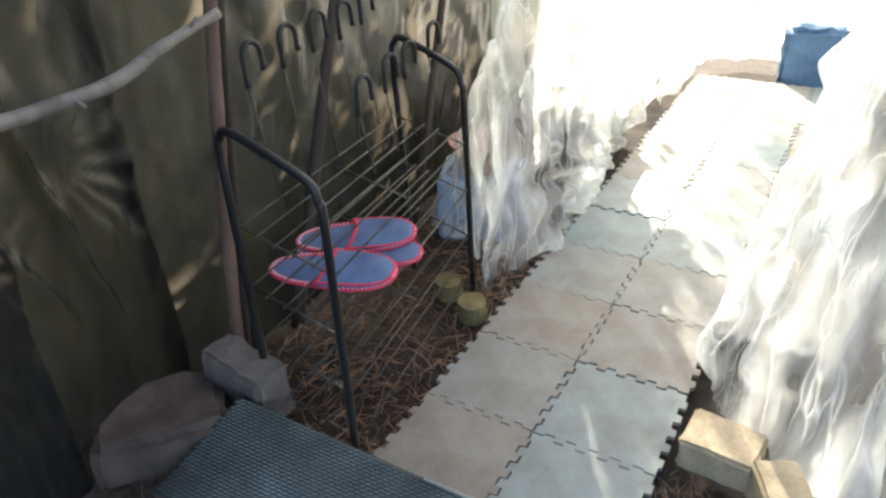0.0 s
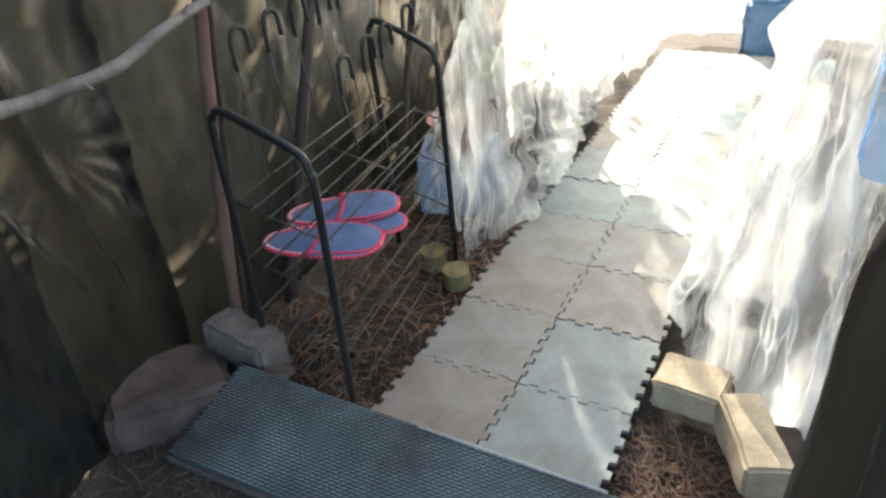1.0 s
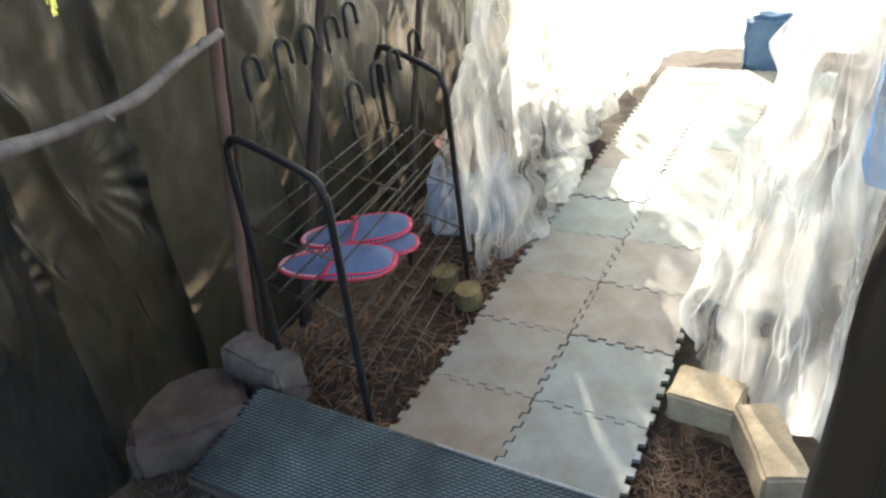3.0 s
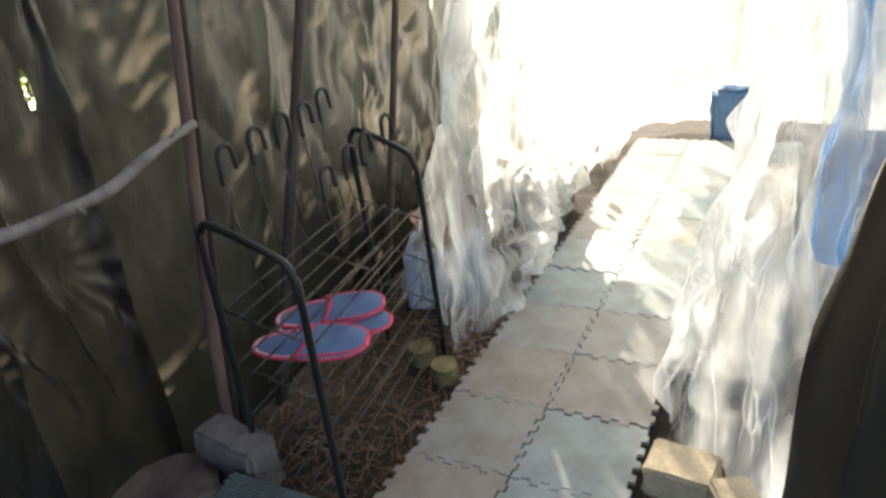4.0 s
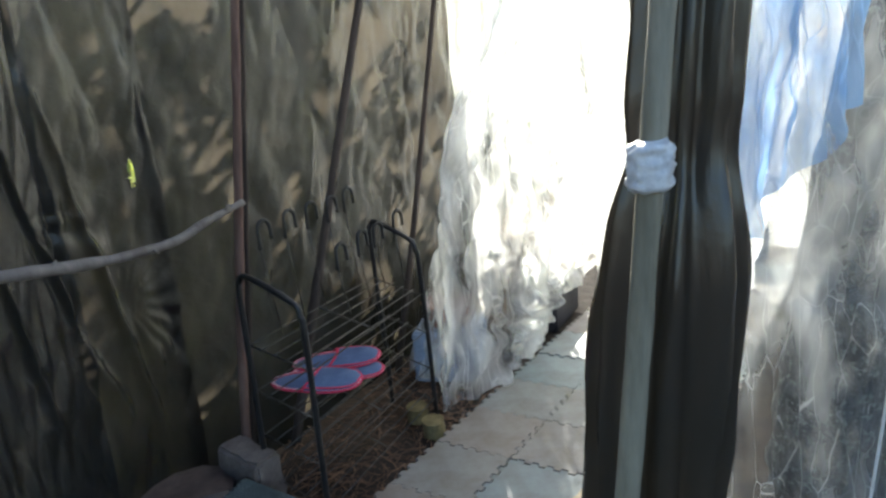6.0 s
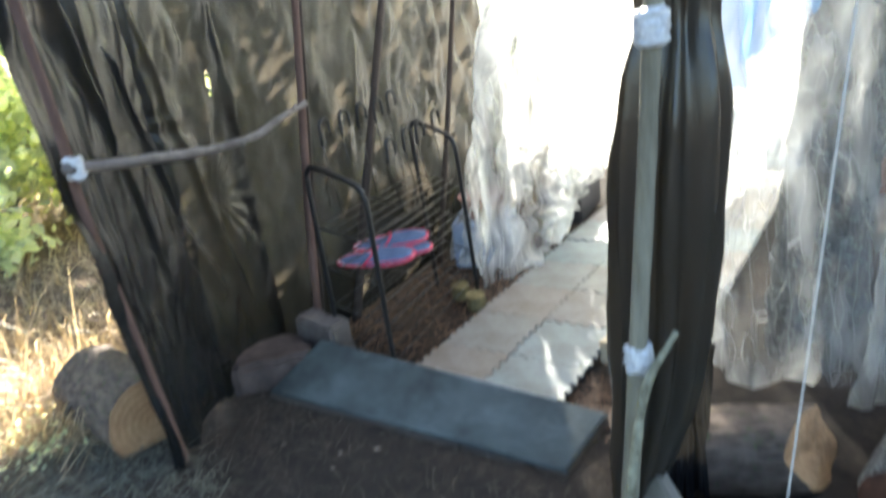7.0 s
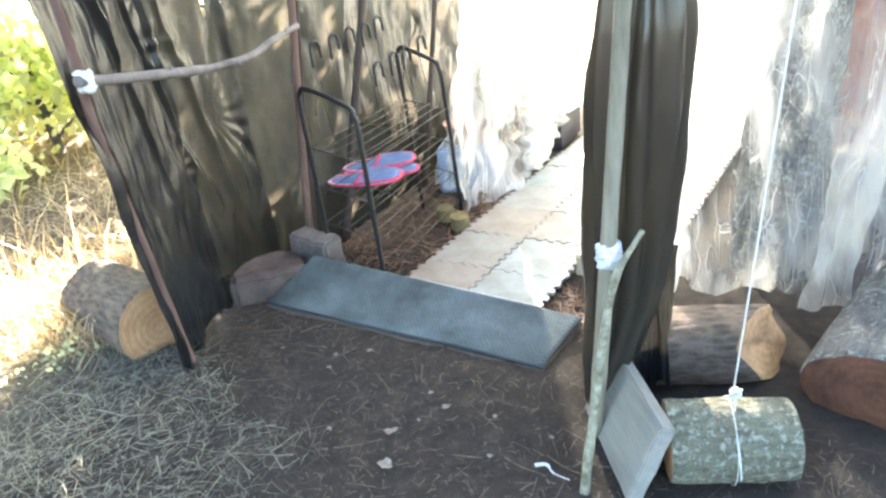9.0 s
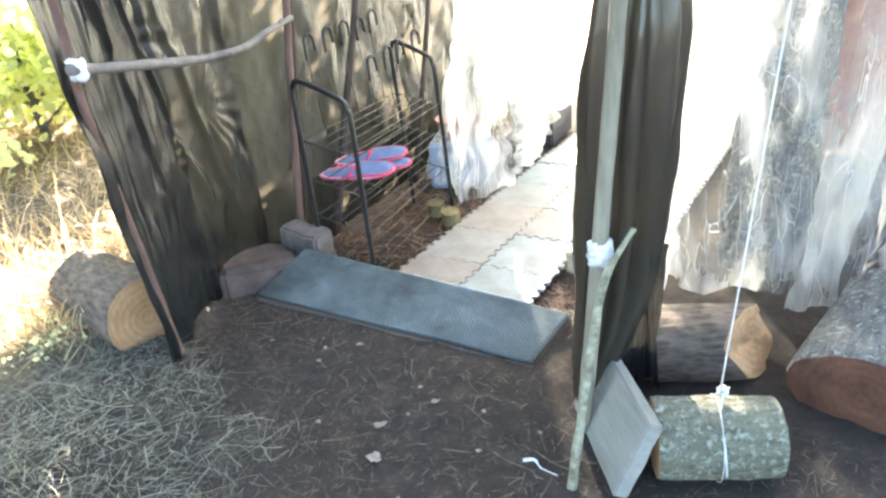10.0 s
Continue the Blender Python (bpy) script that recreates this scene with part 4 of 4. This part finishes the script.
def build_basin():
    b = thing("basin", "faded red round basin behind the clear curtain", "basin")
    bm = bmesh.new()
    prof = [(0.0, 0.0), (0.09, 0.0), (0.115, 0.10), (0.125, 0.105), (0.118, 0.10), (0.085, 0.01), (0.0, 0.01)]
    rings = [[bm.verts.new((r * math.cos(2 * math.pi * k / 28), r * math.sin(2 * math.pi * k / 28), z)) for k in range(28)] for r, z in prof[1:-1]]
    for p, q in zip(rings, rings[1:]):
        for k in range(28):
            bm.faces.new((p[k], p[(k + 1) % 28], q[(k + 1) % 28], q[k]))
    bm.faces.new(rings[0])
    bm.faces.new(rings[-1])
    part("bowl", bm, RUSTCLOTH, b)
    b.matrix_world = pose(-0.62, 0.95, 0.205, 0, 0, 0)


build_basin()
for x, y, r in ((-0.375, 0.395, 0.044), (-0.50, 0.47, 0.044)):
    o = part("wood_offcut", sweep([(0, 0, 0), (0, 0, 0.03), (0, 0, 0.062)], [r * 1.02, r, r * 0.97], 24, 0.1), OFFCUT, None, "", True, 40)
    o.matrix_world = pose(x, y, -0.03, 6, 4, 0)
    tagged(o, "short yellowish round wood offcut under the rack", "offcut", "round offcuts")


# ---- litter and straw ----
def blades(count, place, size, seed, lift=0.6, thin=0.035):
    """Many small bent blades; place(r) gives x, y or nothing."""
    r = random.Random(seed)
    verts, faces = [], []
    made = 0
    while made < count:
        spot = place(r)
        made += 1
        if not spot:
            continue
        x, y = spot
        z = ground_z(x, y)
        length = r.uniform(*size)
        a = r.uniform(0, 2 * math.pi)
        rise = r.uniform(0, lift) ** 1.5
        w = max(length * thin * r.uniform(0.6, 1.5), 0.0009)
        c, s = math.cos(a), math.sin(a)
        k = len(verts)
        bend = r.uniform(-0.25, 0.25)
        for i in range(4):
            t = i / 3
            px, py = x + c * length * t * math.cos(rise) - s * bend * length * t * t, y + s * length * t * math.cos(rise) + c * bend * length * t * t
            pz = z + 0.004 + length * (math.sin(rise) * t - 0.3 * rise * t * t) + 0.004 * r.random()
            ww = w * (1 - 0.7 * t)
            verts += [(px - s * ww, py + c * ww, pz), (px + s * ww, py - c * ww, pz + ww * 0.6)]
        faces += [(k + 2 * i, k + 2 * i + 1, k + 2 * i + 3, k + 2 * i + 2) for i in range(3)]
    return verts, faces


def stuff(name, data, mat, label, category):
    me = bpy.data.meshes.new(name)
    me.from_pydata(*[data[0], [], data[1]])
    me.materials.append(mat)
    return tagged(new(name, me), label, category, kind="stuff")


def yard(r):
    x, y = r.uniform(-1.6, 2.0), r.uniform(-2.4, -0.4)
    if x > -0.5 and y > -0.52:
        return None
    keep = 0.5 + 0.5 * min(max((0.25 - x) / 0.9, 0), 1)
    return (x, y) if r.random() < keep and not (-0.9 < x < 0.5 and -0.55 < y < -0.2) else None


def meadow(r):
    d = r.uniform(0, 1) ** 1.6 * 9
    a = r.uniform(radians(95), radians(215))
    x, y = -0.75 + d * math.cos(a), -0.95 + d * math.sin(a)
    return (x, y) if x < -0.75 + 0.1 * r.random() and (x < -1.05 or y < -1.05) else None


def hayfront(r):
    x, y = r.uniform(-1.6, 0.3), r.uniform(-2.3, -0.95)
    return (x, y) if r.random() < min(max((0.05 - x) / 0.5, 0), 1) and (x < -0.4 or y < -1.05) else None


def rackfloor(r):
    return r.uniform(-0.85, -0.25), r.uniform(-0.3, 0.9)


def corner(r):
    x, y = r.gauss(0.42, 0.09), r.gauss(-0.12, 0.11)
    return (x, y) if x > 0.31 and y < 0.06 else None


stuff("straw", blades(24000, yard, (0.006, 0.035), 1, 0.5, 0.03), GREYSTRAW, "grey chips and broken straw strewn over trodden soil", "straw")
stuff("long_straw", blades(1500, yard, (0.05, 0.15), 6, 0.3, 0.006), GREYSTRAW, "long thin straws lying on trodden soil", "straw")
stuff("hay", blades(11000, hayfront, (0.03, 0.14), 11, 0.5, 0.008), HAY, "grey-green trampled hay in the shade", "hay")
stuff("dry_grass", blades(26000, meadow, (0.05, 0.28), 2, 1.3, 0.016), DRY, "sunlit dry brown grass", "grass")
stuff("leaf_litter", blades(1500, rackfloor, (0.02, 0.10), 3, 0.35, 0.03), NEEDLE, "brown litter and chips under the rack", "litter")
stuff("needle_litter", blades(900, corner, (0.015, 0.06), 4, 0.7, 0.03), NEEDLE, "sunlit brown needles beside the bricks", "litter")

rt = random.Random(8)
for i in range(46):
    x, y = rt.uniform(-0.75, 0.75), rt.uniform(-1.5, -0.65)
    a, l = rt.uniform(0, 6.3), rt.uniform(0.03, 0.15)
    z = ground_z(x, y)
    ob = part("twig", sweep(curve([(x, y, z + 0.006), (x + 0.5 * l * math.cos(a), y + 0.5 * l * math.sin(a), z + 0.014), (x + l * math.cos(a + 0.2), y + l * math.sin(a + 0.2), z + 0.008)], 4), [0.0019 - 0.0001 * k for k in range(9)], 6, 0.3), TWIG)
    tagged(ob, "small dry twig lying on the soil", "twig", "twigs on the soil")


def fallen_leaf(x, y, size, seed):
    r = random.Random(seed)
    bm = bmesh.new()
    n = 14
    c = bm.verts.new((0, 0, 0.003))
    ring = []
    for k in range(n):
        a = 2 * math.pi * k / n
        rr = size * (0.8 + 0.14 * math.sin(a * 3 + seed) + 0.08 * math.sin(a * 7 + 2 * seed))
        ring.append(bm.verts.new((rr * math.cos(a), 0.7 * rr * math.sin(a), 0.004 + 0.25 * size * abs(math.sin(a * 1.5 + seed)))))
    for k in range(n):
        bm.faces.new((c, ring[k], ring[(k + 1) % n]))
    ob = part("leaf", bm, DEADLEAF)
    ob.matrix_world = pose(x, y, ground_z(x, y) + 0.008, 0, 0, r.uniform(0, 360))
    return tagged(ob, "curled pale dead leaf on the soil", "leaf", "dead leaves on the soil")


DEADLEAF = plain("dead_leaf", (0.2, 0.16, 0.12), (0.4, 0.34, 0.28), 0.8, 40, 160)
fallen_leaf(0.154, -0.94, 0.024, 1)
fallen_leaf(0.22, -1.06, 0.03, 2)
for i in range(14):
    fallen_leaf(rt.uniform(-0.55, 0.7), rt.uniform(-1.35, -0.66), rt.uniform(0.008, 0.017), 10 + i)


scrap = part("plastic_scrap", sweep(curve([(0.60, -0.915, -0.035), (0.63, -0.91, -0.028), (0.655, -0.925, -0.034), (0.70, -0.93, -0.036)], 6), [0.005] * 5 + [0.004] * 4 + [0.0025] * 4 + [0.0015] * 6, 8, 0.6), TAPE)
tagged(scrap, "small torn white plastic scrap on the soil", "scrap")


def weeds():
    r = random.Random(21)
    centres = []
    for _ in range(90):
        x, y = r.uniform(-2.0, -1.0), r.uniform(-1.6, -1.05)
        centres.append((Vector((x, y, ground_z(x, y) + r.uniform(0.01, 0.06))), 0.07))
    return leaf_cloud(centres, 900, (0.006, 0.014), 22)


def stalk_place(r):
    return r.uniform(-2.4, -1.3), r.uniform(-1.35, -0.3)


# ---- bushes and trees ----
def leaf_cloud(centres, count, size, seed):
    r = random.Random(seed)
    verts, faces = [], []
    for _ in range(count):
        c, rad = r.choice(centres)
        d = Vector((r.gauss(0, 1), r.gauss(0, 1), r.gauss(0, 0.8)))
        p = Vector(c) + d * rad * 0.5
        n = Vector((r.gauss(0, 1), r.gauss(0, 1), r.gauss(0.6, 1))).normalized()
        t = n.orthogonal().normalized()
        t.rotate(Matrix.Rotation(r.uniform(0, 6.28), 3, n))
        b = n.cross(t)
        s = r.uniform(*size)
        k = len(verts)
        for u, v, w in ((-1, 0, 0), (-0.45, 0.55, 0.1), (0.35, 0.6, 0.1), (1, 0, -0.15), (0.35, -0.6, 0.1), (-0.45, -0.55, 0.1)):
            verts.append(p + t * u * s + b * v * s + n * w * s)
        faces += [(k, k + 1, k + 2, k + 3), (k, k + 3, k + 4, k + 5)]
    return verts, faces


def build_tree(x, y, height, spread, leaves, leaf, seed, name="tree", crown_low=0.35, label="slim backlit tree with thin green crown", category="tree", foliage=GLARE_LEAF):
    r = random.Random(seed)
    z0 = ground_z(x, y)
    tree = thing(name, label, category)
    tree.location = (x, y, z0)
    tr = 0.02 + height * 0.014
    trunk = curve([(0, 0, -0.1), (r.uniform(-0.1, 0.1), r.uniform(-0.1, 0.1), height * 0.4), (r.uniform(-0.2, 0.2), r.uniform(-0.2, 0.2), height * 0.9)], 8)
    bm = sweep(trunk, [tr * (1 - 0.8 * i / (len(trunk) - 1)) for i in range(len(trunk))], 9, 0.15, seed)
    centres = []
    for i in range(int(9 + height * 2)):
        h = r.uniform(crown_low, 1.0)
        base = trunk[min(int(h * 0.95 * (len(trunk) - 1)), len(trunk) - 1)]
        a, l = r.uniform(0, 6.28), spread * r.uniform(0.35, 1.0) * (1.15 - 0.5 * h)
        tip = base + Vector((math.cos(a) * l, math.sin(a) * l, r.uniform(0.0, 0.4) * l + 0.1))
        sweep(curve([base, base.lerp(tip, 0.5) + Vector((0, 0, 0.06 * l)), tip], 4), [tr * 0.35 * (1 - 0.09 * k) for k in range(9)], 5, 0.2, i, True, bm)
        centres += [(tip, spread * 0.28), (base.lerp(tip, 0.65), spread * 0.22)]
    part("trunk", bm, GREY_BARK, tree)
    verts, faces = leaf_cloud(centres, leaves, leaf, seed)
    me = bpy.data.meshes.new("crown")
    me.from_pydata(verts, [], faces)
    me.materials.append(foliage)
    crown = new("crown", me)
    crown.parent = tree
    tagged(crown, "loose green leaves", kind="stuff")


r = random.Random(3)
bushes = [(-4.4, 0.9, 1.7, 0.9), (-5.0, -0.3, 1.9, 1.0), (-4.2, 0.0, 1.3, 0.8), (-5.0, 2.4, 2.3, 1.0), (-4.9, 0.7, 2.4, 1.2), (-5.2, -1.2, 2.0, 1.1)]
for i, (x, y, h, s) in enumerate(bushes):
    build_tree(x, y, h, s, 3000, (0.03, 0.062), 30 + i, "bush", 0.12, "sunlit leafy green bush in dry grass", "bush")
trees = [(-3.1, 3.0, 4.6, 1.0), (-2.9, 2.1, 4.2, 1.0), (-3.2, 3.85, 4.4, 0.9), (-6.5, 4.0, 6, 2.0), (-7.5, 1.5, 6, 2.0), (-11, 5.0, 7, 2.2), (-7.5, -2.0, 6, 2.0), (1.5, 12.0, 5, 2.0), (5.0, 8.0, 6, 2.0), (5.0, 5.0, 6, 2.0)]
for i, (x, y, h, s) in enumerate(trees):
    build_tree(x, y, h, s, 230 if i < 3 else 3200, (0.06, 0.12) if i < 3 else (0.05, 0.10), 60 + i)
# Unseen saplings, spaced to dapple the black film and hold back sky light.
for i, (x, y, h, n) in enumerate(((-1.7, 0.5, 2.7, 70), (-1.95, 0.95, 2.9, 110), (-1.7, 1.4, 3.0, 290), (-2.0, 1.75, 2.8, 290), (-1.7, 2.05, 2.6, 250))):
    build_tree(x, y, h, 0.5, n, (0.035, 0.075), 80 + i, "sapling", 0.15, "unseen leafy sapling dappling the black film from outside", "tree", SHADE_LEAF)
# Added out of view to keep direct sun off the mats.
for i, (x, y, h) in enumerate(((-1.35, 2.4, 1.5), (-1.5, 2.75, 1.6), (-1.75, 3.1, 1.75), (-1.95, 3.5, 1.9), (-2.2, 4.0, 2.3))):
    build_tree(x, y, h, 0.5, 900, (0.022, 0.05), 190 + i, "sapling", 0.1, "unseen low dense sapling added to shade the mats", "tree", SHADE_LEAF)
# Added out of view to block light bounced from the meadow onto the film.
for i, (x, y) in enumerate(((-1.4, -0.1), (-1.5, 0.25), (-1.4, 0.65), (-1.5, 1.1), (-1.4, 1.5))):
    build_tree(x, y, 0.5 + 0.06 * (i % 3), 0.28, 380, (0.02, 0.045), 180 + i, "shrub", 0.05, "unseen low shrub added to dim the black film from behind", "shrub", SHADE_LEAF)
for i in range(14):
    a = radians(100 + 9 * i)
    build_tree(14 * math.cos(a), 14 * math.sin(a), (3.0 if i < 6 else 6.0) + 1.5 * r.random(), 2.2, 1800, (0.10, 0.2), 90 + i, label="distant bushy tree in bright haze")
stuff("weeds", weeds(), GLARE_LEAF, "low green weeds and clover at the grass edge", "weeds")
stuff("stalks", blades(240, stalk_place, (0.25, 0.75), 23, 1.5, 0.004), DRY, "long thin dry stalks above the grass", "stalks")
